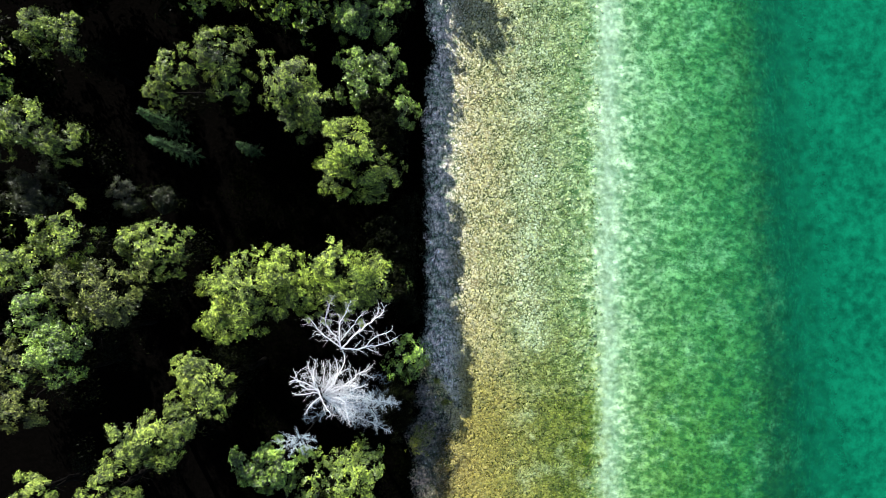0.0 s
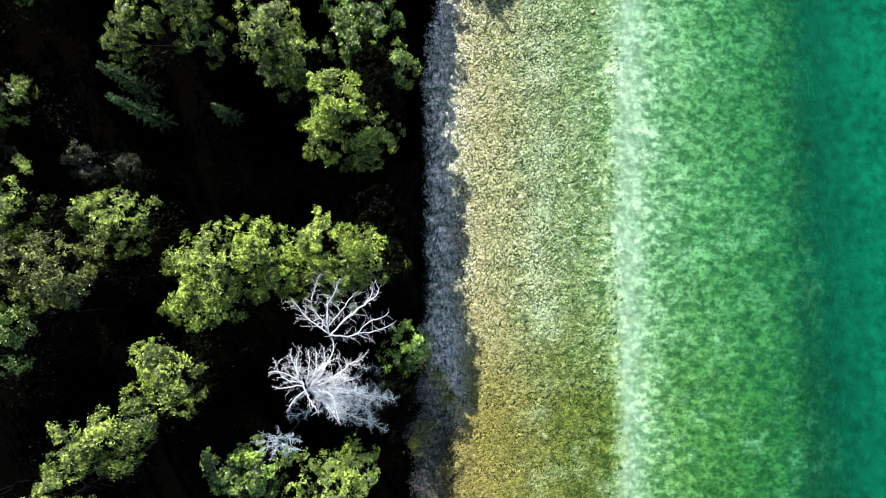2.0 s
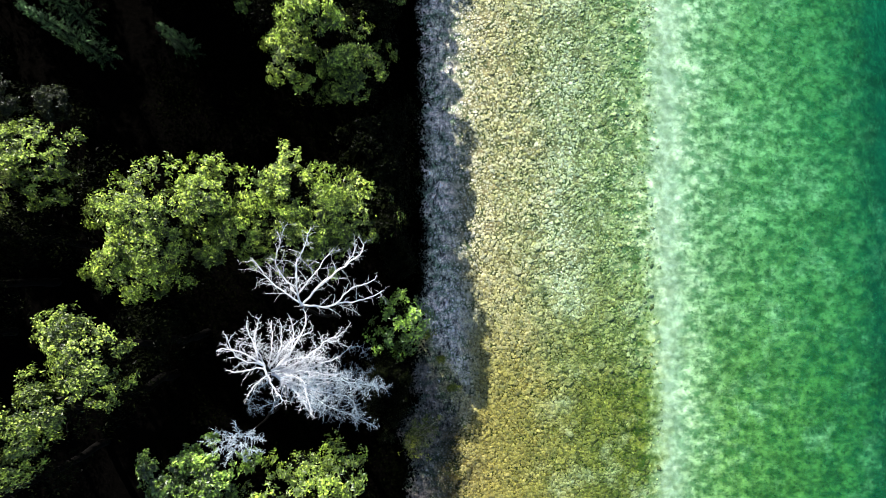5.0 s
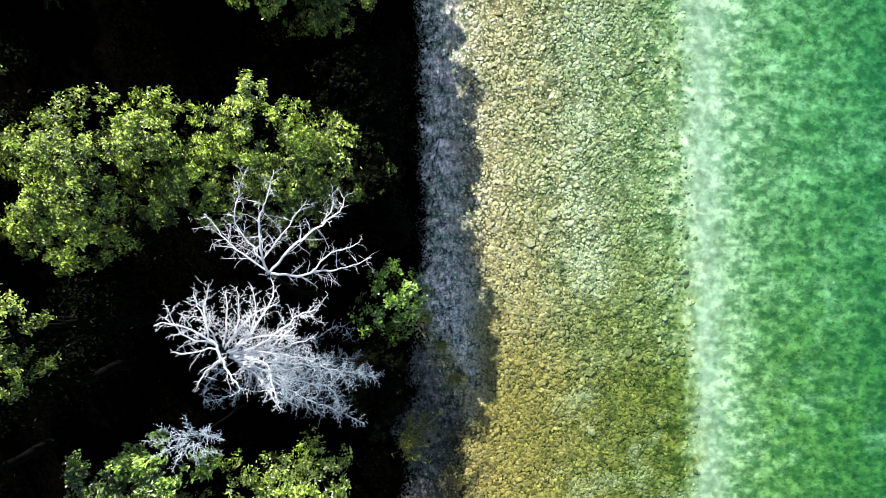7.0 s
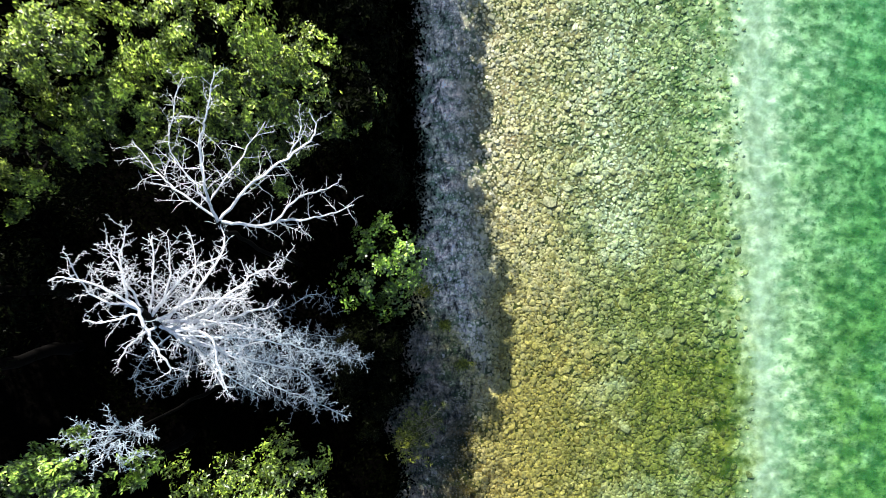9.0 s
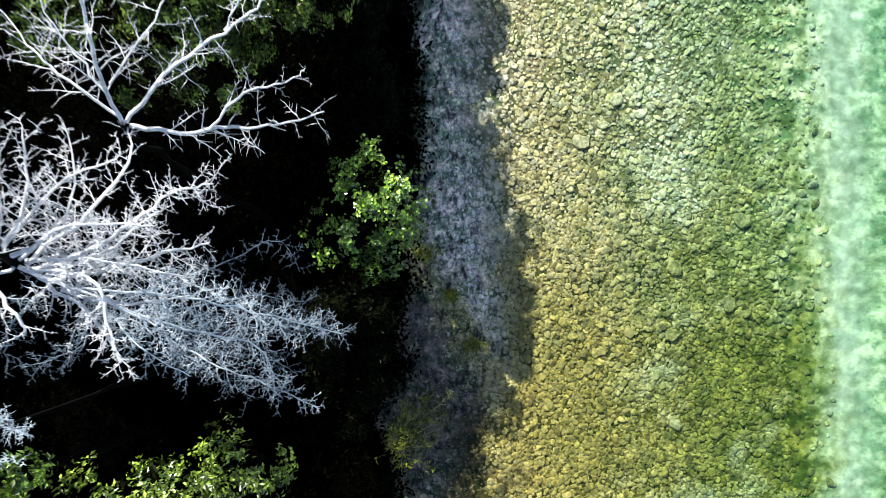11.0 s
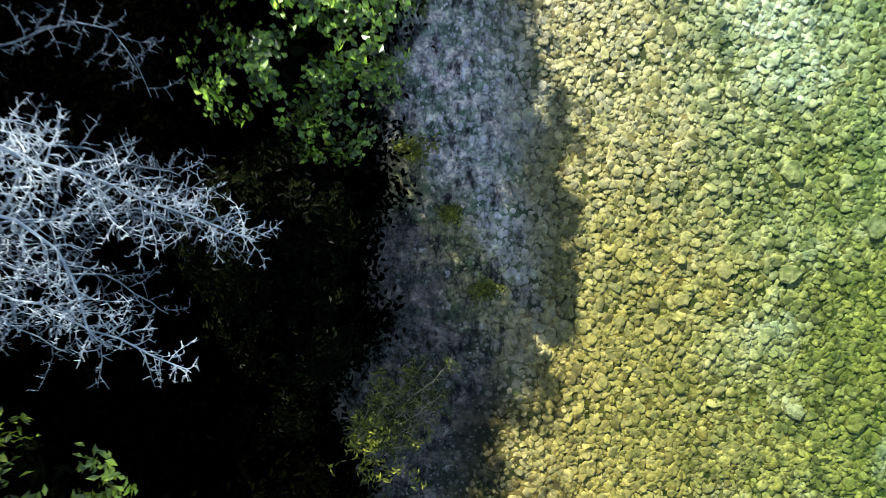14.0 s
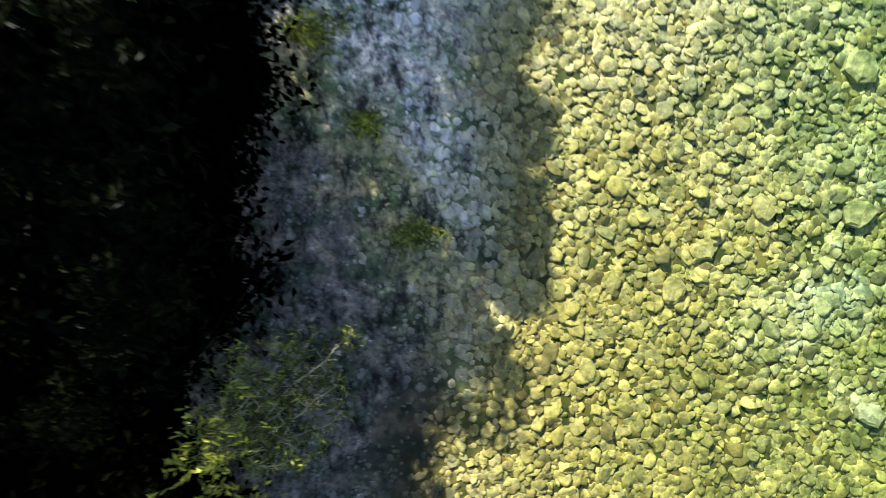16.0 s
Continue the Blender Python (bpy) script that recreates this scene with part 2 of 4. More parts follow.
def water_material():
    """Clear, shallow water: tinted by its depth, milky where deep, with a faint rippled gloss."""
    m = Nodes("lake_water")
    depth = m.add("ShaderNodeAttribute", dict(attribute_name="depth")).outputs["Fac"]
    chans = [m.math("EXPONENT", m.math("MULTIPLY", depth, -k)) for k in (0.58, 0.06, 0.27)]
    tint = m.add("ShaderNodeCombineColor")
    for i, c in enumerate(chans):
        m.feed(tint, str(i), c)
    # a caustic net is painted into the water's tint where there is some depth
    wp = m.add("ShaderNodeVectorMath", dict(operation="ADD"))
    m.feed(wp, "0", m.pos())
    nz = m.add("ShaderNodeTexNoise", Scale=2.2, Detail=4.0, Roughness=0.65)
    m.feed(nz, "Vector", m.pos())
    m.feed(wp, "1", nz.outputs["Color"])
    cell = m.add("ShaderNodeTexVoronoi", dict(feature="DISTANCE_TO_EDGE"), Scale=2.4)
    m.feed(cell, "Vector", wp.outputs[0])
    caustic_tint = m.ramp(cell.outputs["Distance"], [(0.0, (1.0, 1.0, 1.0)), (0.08, (0.86, 0.9, 0.8)), (0.3, (0.54, 0.61, 0.46))])
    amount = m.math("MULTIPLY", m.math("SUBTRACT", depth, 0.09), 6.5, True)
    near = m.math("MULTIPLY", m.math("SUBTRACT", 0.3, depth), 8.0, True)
    tinted = m.mix(m.math("MULTIPLY", amount, m.math("ADD", 0.6, m.math("MULTIPLY", near, 0.35))), tint.outputs[0], caustic_tint, "MULTIPLY")
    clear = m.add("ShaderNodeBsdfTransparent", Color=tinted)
    # noise in the deep water's colour stands in for light and dark ripples
    ripple_tone = m.math("ADD", m.math("MULTIPLY", m.noise(0.4, 3.0), 0.35), m.math("MULTIPLY", m.noise(2.4, 4.0, 0.65), 0.65))
    murk = m.add("ShaderNodeBsdfDiffuse", Color=m.ramp(ripple_tone, [(0.36, (0.0, 0.044, 0.022)), (0.64, (0.001, 0.112, 0.056))]))
    fac = m.math("SUBTRACT", 1.0, m.math("EXPONENT", m.math("MULTIPLY", m.math("POWER", depth, 1.6), -0.34)))
    body = m.add("ShaderNodeMixShader", Fac=fac)
    m.tree.links.new(clear.outputs[0], body.inputs[1])
    m.tree.links.new(murk.outputs[0], body.inputs[2])
    st = m.add("ShaderNodeMapping", Scale=(2.2, 1.0, 1.0))
    m.feed(st, "Vector", m.pos())
    waves = m.math("ADD", m.noise(1.7, 3.0, 0.5, st.outputs[0]), m.math("MULTIPLY", m.noise(6.0, 3.0), 0.35))
    normal = m.bump(waves, 0.6, 0.035)
    gloss = m.add("ShaderNodeBsdfGlossy", Roughness=0.03, Normal=normal)
    facing = m.add("ShaderNodeLayerWeight", Normal=normal).outputs["Facing"]
    top = m.add("ShaderNodeMixShader", Fac=m.math("ADD", 0.02, m.math("MULTIPLY", m.math("POWER", facing, 5.0), 0.9)))
    m.tree.links.new(body.outputs[0], top.inputs[1])
    m.tree.links.new(gloss.outputs[0], top.inputs[2])
    m.tree.links.new(top.outputs[0], m.out.inputs[0])
    return m.mat


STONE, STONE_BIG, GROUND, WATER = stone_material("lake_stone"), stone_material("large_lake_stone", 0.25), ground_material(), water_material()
LEAF = leaf_material("leaf_yellow_green", (0.026, 0.048, 0.005), (0.41, 0.56, 0.09), 0.08, 0.45)
LEAF_DEEP = leaf_material("leaf_deep_green", (0.010, 0.022, 0.003), (0.27, 0.38, 0.06), 0.08, 0.45)
LEAF_GREY = leaf_material("leaf_grey_green", (0.008, 0.014, 0.004), (0.19, 0.23, 0.06), 0.08)
# darker copy of the leaf greens, with half-shade put into the colour
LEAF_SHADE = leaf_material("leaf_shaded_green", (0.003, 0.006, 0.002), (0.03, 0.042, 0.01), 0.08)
LEAF_FRESH = leaf_material("leaf_fresh_green", (0.014, 0.034, 0.005), (0.26, 0.42, 0.07), 0.1, 0.6)
LEAF_GLOSS = leaf_material("leaf_glossy_green", (0.05, 0.09, 0.008), (0.33, 0.47, 0.05), 0.15, 0.9)
LEAF_ROUND = leaf_material("leaf_round_green", (0.03, 0.075, 0.006), (0.25, 0.44, 0.045), 0.12, 0.8)
LEAF_MID = leaf_material("leaf_mid_green", (0.014, 0.030, 0.004), (0.33, 0.44, 0.085), 0.08, 0.4)
LEAF_YELLOW = leaf_material("leaf_yellowed", (0.12, 0.14, 0.02), (0.34, 0.36, 0.05), 0.3)
# near-black leaves: deep shade put into the leaf colour
LEAF_DEEP_SHADE = leaf_material("leaf_deep_shade", (0.001, 0.0015, 0.0006), (0.005, 0.007, 0.0025), 0.1, 0.02)
NEEDLE = leaf_material("needle_blue_green", (0.02, 0.05, 0.025), (0.13, 0.25, 0.10), 0.1)
# undergrowth coloured near black, so that sunlit gaps still look shaded
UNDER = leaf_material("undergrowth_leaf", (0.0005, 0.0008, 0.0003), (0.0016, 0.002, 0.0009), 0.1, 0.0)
BARK = wood_material("bark", (0.001, 0.0009, 0.0008), (0.0035, 0.003, 0.0028))
DEAD = wood_material("bleached_wood", (0.42, 0.43, 0.46), (0.74, 0.75, 0.79), 20.0)
# the blue in this lichen grey carries sky-lit shade on the lower twigs
LICHEN = wood_material("lichen_twig", (0.11, 0.17, 0.25), (0.66, 0.74, 0.80), 6.0)
# darker copy, with the shade of the lower limbs put into its colour
LICHEN_SHADED = wood_material("shaded_lichen_twig", (0.03, 0.045, 0.065), (0.13, 0.17, 0.22), 20.0)
LEAF_OLIVE = leaf_material("leaf_olive", (0.035, 0.045, 0.01), (0.19, 0.22, 0.05), 0.2, 0.1)
TWIG = wood_material("brown_twig", (0.16, 0.15, 0.10), (0.40, 0.37, 0.25), 20.0)


# ---- mesh tools ----
def fast_mesh(name, verts, faces, materials, smooth=False, slots=None):
    """A mesh from arrays; all faces have the same number of corners."""
    verts, faces = np.asarray(verts, np.float32), np.asarray(faces, np.int32)
    me = bpy.data.meshes.new(name)
    me.vertices.add(len(verts))
    me.vertices.foreach_set("co", verts.ravel())
    n, k = faces.shape
    me.loops.add(n * k)
    me.loops.foreach_set("vertex_index", faces.ravel())
    me.polygons.add(n)
    me.polygons.foreach_set("loop_start", np.arange(0, n * k, k, dtype=np.int32))
    for m in materials:
        me.materials.append(m)
    if slots is not None:
        me.polygons.foreach_set("material_index", np.asarray(slots, np.int32))
    me.polygons.foreach_set("use_smooth", np.full(n, smooth))
    me.update(calc_edges=True)
    return me


def part(name, me, parent, label=""):
    ob = new(name, me)
    ob.parent = parent
    return tagged(ob, label)


def thing(name, at, label, category, group="", kind=""):
    ob = new(name)
    ob.location = at
    return tagged(ob, label, category, group, kind)


class Wood:
    """Tapered tubes gathered into one mesh."""

    def __init__(self, rng):
        self.rng, self.v, self.f, self.n = rng, [], [], 0

    def tube(self, pts, r0, r1, sides=5):
        pts = np.asarray(pts, float)
        d = np.gradient(pts, axis=0)
        d /= np.linalg.norm(d, axis=1)[:, None] + 1e-9
        ref = np.where(np.abs(d[:, 2:3]) > 0.9, [[1.0, 0, 0]], [[0, 0, 1.0]])
        a = np.cross(d, ref)
        a /= np.linalg.norm(a, axis=1)[:, None] + 1e-9
        b = np.cross(d, a)
        ang = np.arange(sides) * 2 * math.pi / sides
        r = np.linspace(r0, r1, len(pts))[:, None, None]
        ring = pts[:, None] + r * (a[:, None] * np.cos(ang)[None, :, None] + b[:, None] * np.sin(ang)[None, :, None])
        self.v.append(ring.reshape(-1, 3))
        i = np.arange(len(pts) - 1)[:, None] * sides
        j = np.arange(sides)[None]
        k = (j + 1) % sides
        q = np.stack([i + j, i + k, i + sides + k, i + sides + j], -1).reshape(-1, 4) + self.n
        self.f.append(q)
        self.n += len(pts) * sides

    def line(self, start, way, length, bend, steps):
        """A crooked line of points."""
        p, d, out = np.array(start, float), np.array(way, float), [np.array(start, float)]
        for _ in range(steps):
            d = d + self.rng.normal(0, bend, 3)
            d /= np.linalg.norm(d)
            p = p + d * length / steps
            out.append(p)
        return np.array(out)

    def twigs(self, pts, radius, length, spacing, levels, spread=0.9, lift=0.1, first=0.15):
        """Side twigs along a line, each with twigs of its own."""
        pts = np.asarray(pts, float)
        seg = np.linalg.norm(np.diff(pts, axis=0), axis=1)
        run = np.concatenate([[0], np.cumsum(seg)])
        s = run[-1] * first
        side = self.rng.random() * 6.28
        while s < run[-1]:
            k = min(np.searchsorted(run, s) - 1, len(seg) - 1)
            k = max(k, 0)
            f = (s - run[k]) / max(seg[k], 1e-6)
            p = pts[k] + (pts[k + 1] - pts[k]) * f
            d = (pts[k + 1] - pts[k]) / max(seg[k], 1e-6)
            side += 2.2 + self.rng.normal(0, 0.5)
            u = np.cross(d, (0.3, 0.2, 1.0))
            u /= np.linalg.norm(u) + 1e-9
            w = np.cross(d, u)
            out = u * math.cos(side) + w * math.sin(side)
            way = d * (1.0 - 0.35 * spread) * self.rng.uniform(0.4, 1.2) + out * spread + np.array((0, 0, lift)) + self.rng.normal(0, 0.2, 3)
            way /= np.linalg.norm(way)
            size = length * self.rng.uniform(0.45, 1.15) * (1.0 - 0.45 * s / run[-1])
            steps = 4 if levels > 0 else 2
            t = self.line(p, way, size, 0.2 if levels > 0 else 0.4, steps)
            r = radius * (1.0 - 0.5 * s / run[-1])
            self.tube(t, r, r * 0.3, 3)
            if levels > 0:
                self.twigs(t, max(r * 0.62, 0.005), size * 0.48, max(spacing * 0.6, 0.045), levels - 1, spread * 1.15, lift)
            s += spacing * self.rng.uniform(0.6, 1.4)

    def mesh(self, name, material):
        return fast_mesh(name, np.concatenate(self.v), np.concatenate(self.f), [material], True)


def smooth_line(pts, rng, jitter=0.02, per=5):
    """More points along a line of a few, a little crooked."""
    pts = np.asarray(pts, float)
    out = []
    for i in range(len(pts) - 1):
        a, b, c, d = pts[max(i - 1, 0)], pts[i], pts[i + 1], pts[min(i + 2, len(pts) - 1)]
        for k in range(per):
            t = k / per
            q = 0.5 * (2 * b + (c - a) * t + (2 * a - 5 * b + 4 * c - d) * t * t + (3 * b - a - 3 * c + d) * t ** 3)
            out.append(q + (rng.normal(0, jitter, 3) if i + k else 0))
    out.append(pts[-1])
    return np.array(out)


def leaves(rng, centres, outs, per, spread, size, up=0.2, wide=0.46):
    """Folded leaves scattered about clump centres: vertices and quads."""
    n = len(centres) * per
    c = np.repeat(np.asarray(centres, float), per, 0) + rng.normal(0, 1, (n, 3)) * spread
    nor = np.repeat(np.asarray(outs, float), per, 0) * 0.85 + rng.normal(0, 0.46, (n, 3)) + np.array((0, 0, up))
    nor /= np.linalg.norm(nor, axis=1)[:, None]
    d = np.cross(nor, rng.normal(0, 1, (n, 3)))
    d /= np.linalg.norm(d, axis=1)[:, None] + 1e-9
    e = np.cross(nor, d)
    s = size * rng.uniform(0.6, 1.25, (n, 1))
    v = np.stack([c - d * s, c + e * s * wide + nor * s * 0.18 - d * s * 0.1, c + d * s - nor * s * 0.15, c - e * s * wide + nor * s * 0.18 - d * s * 0.1], 1)
    return v.reshape(-1, 3), np.arange(n * 4).reshape(-1, 4)


def clumps(rng, lobe, per_area, low=-0.45):
    """Leaf-clump centres on small boughs over an uneven crown lobe, with their outward ways."""
    x, y, z, r = lobe
    r = r * 0.9
    n = max(int(2.0 * 4 * math.pi * r * r), 9)
    d = rng.normal(0, 1, (n * 3, 3))
    d /= np.linalg.norm(d, axis=1)[:, None]
    d = d[d[:, 2] > low][:n]
    cap = rng.normal(0, 0.55, (n // 2, 3)) + np.array((0, 0, 0.9))
    d = np.concatenate([d, cap / np.linalg.norm(cap, axis=1)[:, None]])
    ph = rng.random(4) * 6.28
    lump = 1 + 0.2 * np.sin(d[:, 0] * 4.1 + ph[0]) * np.sin(d[:, 1] * 3.7 + ph[1]) + 0.15 * np.sin(d[:, 2] * 6.3 + d[:, 0] * 5 + ph[2])
    bough = d * (r * lump * rng.uniform(0.55, 1.2, len(d)))[:, None] * np.array((1, 1, 1.05))
    size = rng.uniform(0.14, 0.40, len(d)) * (0.6 + 0.4 * r)
    k = max(int(per_area * 1.0), 3)
    e = rng.normal(0, 1, (len(d), k, 3)) + d[:, None] * 0.7 + np.array((0, 0, 0.5))
    e /= np.linalg.norm(e, axis=2)[..., None]
    c = bough[:, None] + e * size[:, None, None] * rng.uniform(0.7, 1.1, (len(d), k, 1))
    return np.array((x, y, z - 0.08)) + c.reshape(-1, 3), (e * 0.55 + d[:, None] * 0.9).reshape(-1, 3)


# ---- ground and water ----
LEVEL = 0.10


def wiggle(x, y):
    return np.sin(x * 1.7 + y * 0.6) * 0.4 + np.sin(y * 2.3 - x * 0.9 + 1.3) * 0.35 + np.sin(x * 5.1 + 2.0) * np.sin(y * 4.3) * 0.25


def shoreline(y):
    y = np.asarray(y, float)
    g = lambda c, w: np.exp(-((y - c) / w) ** 2)
    return -0.66 - 0.36 * g(-6.3, 1.1) + 0.4 * g(8.8, 1.3) - 0.42 * g(-4.4, 0.6) - 0.75 * g(-8.1, 0.75) - 0.6 * g(-10.0, 1.4) + 0.07 * np.sin(y * 3.1) + 0.05 * np.sin(y * 7.7 + 1) + 0.04 * np.sin(y * 17.0 + 2)


def height(x, y):
    s = x - shoreline(y)
    land = 0.16 + 0.30 * (1 - np.exp(np.minimum(s, 0) / 0.8)) + 0.05 * wiggle(x, y) * np.clip(-s, 0, 1)
    xs = x + 0.09 * (y + 0.05) * np.clip((x - 8) / 6, 0, 1)
    bed = np.interp(xs, [-2.5, -0.6, 0.0, 2.0, 6.5, 7.3, 8.6, 10.5, 14.4, 16.3, 18.0, 26.0, 60.0], [0.06, 0.04, 0.02, -0.03, -0.12, -0.18, -0.30, -0.55, -1.0, -1.9, -3.4, -7.0, -12.0])
    bed = bed + 0.025 * wiggle(x * 1.3, y * 1.3) * np.clip(s, 0, 1)
    k = np.clip(0.5 - s / 0.3, 0, 1)
    k = k * k * (3 - 2 * k)
    return land * k + bed * (1 - k)


def grid(xs, ys):
    X, Y = np.meshgrid(xs, ys, indexing="ij")
    a = np.arange((len(xs) - 1) * len(ys)).reshape(len(xs) - 1, len(ys))[:, :-1].ravel()
    n = len(ys)
    return X.ravel(), Y.ravel(), np.stack([a, a + n, a + n + 1, a + 1], 1)


far_lo, far_hi = [-900, -400, -180, -90, -50, -30], [30, 50, 90, 180, 400, 900]
GX = np.concatenate([far_lo, np.arange(-20, -3, 0.5), np.arange(-3, 9, 0.1), np.arange(9, 20, 0.35), [22, 25], far_hi])
GY = np.concatenate([far_lo, np.arange(-22, -13, 0.6), np.arange(-13, 12, 0.14), np.arange(12, 22, 0.6), far_hi])
X, Y, F = grid(GX, GY)
Z = height(X, Y)
ground = new("ground", fast_mesh("ground", np.stack([X, Y, Z], 1), F, [GROUND], True))
att = ground.data.attributes.new("land", "FLOAT", "POINT")
att.data.foreach_set("value", np.clip((shoreline(Y) - X) / 0.35, -1.5, 1.5).astype(np.float32))
tagged(ground, "forest soil coloured near black for shade, sloping into a stony green lake bed", "ground", kind="structure")

WX = np.concatenate([[-2.6], np.arange(-2.4, 20, 0.4), [22, 25], far_hi])
WY = np.concatenate([far_lo, np.arange(-22, 22, 0.5), far_hi])
X, Y, F = grid(WX, WY)
me = fast_mesh("water", np.stack([X, Y, np.full(len(X), LEVEL)], 1), F, [WATER], True)
att = me.attributes.new("depth", "FLOAT", "POINT")
att.data.foreach_set("value", np.clip(LEVEL - height(X, Y), 0.0, 12.0).astype(np.float32))
tagged(new("water", me), "clear emerald lake water deepening away from the shore", "water", kind="structure")


# ---- trees ----
def leafy_tree(base, lobes, label, seed, leaf=LEAF, size=0.038, per_area=13, per=22, group="lakeside trees", name="tree", skirt=True, full=1.0, wide=0.46):
    """A broadleaf tree: trunk, limbs into each lobe, and a crown of clumped leaves."""
    rng = np.random.default_rng(seed)
    z0 = float(height(np.array(base[0]), np.array(base[1])))
    root = thing(name, (base[0], base[1], z0 - 0.05), label, "tree" if name == "tree" else "bush", group)
    o = np.array((base[0], base[1], z0 - 0.05))
    L = [np.array(l, float) * (1, 1, 1, full) for l in lobes]
    top = np.mean([l[:3] for l in L], 0) - o
    girth = 0.045 + 0.012 * top[2]
    w = Wood(rng)
    stem = smooth_line([(0, 0, 0), tuple(top * (0.15, 0.15, 0.35)), tuple(top * (0.6, 0.6, 0.7)), tuple(top)], rng, 0.03)
    w.tube(stem, girth, girth * 0.35, 8)
    part("trunk", w.mesh("trunk", BARK), root)
    V, Fc, n, U, Uc, k = [], [], 0, [], [], 0
    for l in L:
        c = l[:3] - o
        lw = Wood(rng)
        fork = stem[int(len(stem) * 0.62)]
        arm = smooth_line([tuple(fork), tuple((fork + c) / 2 + np.array((0, 0, -0.1))), tuple(c), tuple(c + (c - fork) * 0.25)], rng, 0.04)
        lw.tube(arm, girth * 0.5, girth * 0.12, 5)
        lw.twigs(arm, girth * 0.16, l[3] * 0.8, l[3] * 0.22, 0, 1.0)
        part("limb", lw.mesh("limb", BARK), root)
        cc, d = clumps(rng, (*c, l[3]), per_area)
        v, f = leaves(rng, cc, d, per, 0.036 + 0.008 * l[3], size, 0.2, wide)
        V.append(v), Fc.append(f + n)
        n += len(v)
        # leaves added inside each lobe block light and paint its gaps dark
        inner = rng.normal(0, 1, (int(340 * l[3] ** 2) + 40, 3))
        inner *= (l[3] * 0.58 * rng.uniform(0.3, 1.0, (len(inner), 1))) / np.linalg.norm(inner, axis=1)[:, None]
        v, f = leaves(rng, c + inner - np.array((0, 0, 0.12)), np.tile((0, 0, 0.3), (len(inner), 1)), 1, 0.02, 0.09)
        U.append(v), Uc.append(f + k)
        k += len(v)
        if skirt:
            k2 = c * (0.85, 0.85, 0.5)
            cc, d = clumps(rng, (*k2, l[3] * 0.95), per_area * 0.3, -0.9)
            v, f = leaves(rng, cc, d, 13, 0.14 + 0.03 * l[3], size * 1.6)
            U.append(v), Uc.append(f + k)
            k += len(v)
    part("crown", fast_mesh("crown", np.concatenate(V), np.concatenate(Fc), [leaf]), root)
    part("inner_light_blocker", fast_mesh("inner_light_blocker", np.concatenate(U), np.concatenate(Uc), [LEAF_DEEP_SHADE]), root, "leaves added inside the crown to block light, coloured near black")
    return root


def young_spruce(base, tall, wide, seed):
    rng = np.random.default_rng(seed)
    root = thing("spruce", (base[0], base[1], 0.35), "young blue-green spruce with drooping tiers of needles", "tree", "young spruces")
    w = Wood(rng)
    w.tube(smooth_line([(0, 0, 0), (0.02, 0, tall * 0.5), (0, 0.02, tall)], rng, 0.01), 0.06, 0.01, 6)
    part("trunk", w.mesh("trunk", BARK), root)
    C, D = [], []
    for z in np.arange(0.5, tall - 0.1, 0.4):
        r = wide * (1 - z / tall) + 0.05
        for a in np.arange(0, 6.28, 0.9) + rng.random() * 6:
            way = np.array((math.cos(a), math.sin(a), -0.15))
            tip = np.array((0, 0, z)) + way * r * rng.uniform(0.8, 1.15)
            w = Wood(rng)
            w.tube([(0, 0, z), tuple(tip * (0.5, 0.5, 1)), tuple(tip)], 0.012, 0.004, 3)
            part("branch", w.mesh("branch", BARK), root)
            for q in np.linspace(0.25, 1, 6):
                C.append(np.array((0, 0, z)) + (tip - (0, 0, z)) * q), D.append(way)
    v, f = leaves(rng, C, D, 6, 0.035, 0.05, 0.5, 0.16)
    part("needles", fast_mesh("needles", v, f, [NEEDLE]), root)


YG = "tall broadleaf tree with a sunlit yellow-green crown"
leafy_tree((-6.6, -1.9), [(-6.89, -1.65, 6.2, 1.3), (-5.82, -1.0, 5.7, 0.9), (-7.5, -2.4, 6.0, 0.9), (-6.1, -1.7, 4.8, 0.75), (-7.9, -3.0, 4.6, 0.65), (-5.2, -1.8, 4.9, 0.8)],
           "large broadleaf tree with a bright yellow-green crown beside the dead trees", 1)
leafy_tree((-3.5, -1.2), [(-3.7, -0.75, 5.6, 0.88), (-2.45, -1.15, 4.2, 0.92), (-1.9, -1.45, 3.9, 0.55), (-4.5, -1.15, 5.0, 0.75), (-3.3, -1.5, 5.0, 0.8), (-3.7, -1.9, 3.6, 1.1)],
           "broadleaf tree with a rounded yellow-green crown near the bank", 2)
leafy_tree((-13.4, 7.2), [(-14.23, 7.84, 6.2, 0.9), (-13.16, 7.51, 6.0, 0.91)], YG, 3, LEAF_DEEP, full=0.85)
leafy_tree((-8.4, 6.0), [(-7.75, 6.92, 6.0, 1.11), (-9.51, 6.42, 5.6, 0.92), (-7.8, 6.01, 5.2, 0.94), (-10.35, 5.78, 4.8, 0.64)], YG, 4, LEAF_DEEP, full=0.85)
leafy_tree((-5.0, 5.0), [(-5.36, 5.84, 5.9, 1.11), (-4.41, 5.1, 5.6, 0.86), (-5.14, 4.7, 5.0, 0.76)], YG, 5, LEAF_DEEP, full=0.9)
leafy_tree((-2.6, 3.0), [(-3.0, 3.5, 6.7, 0.62), (-2.8, 3.1, 5.4, 0.85), (-2.4, 2.7, 3.8, 0.95), (-3.3, 3.75, 6.0, 0.8), (-3.68, 2.71, 5.0, 0.76)],
           "tall narrow broadleaf tree leaning over the bank", 6)
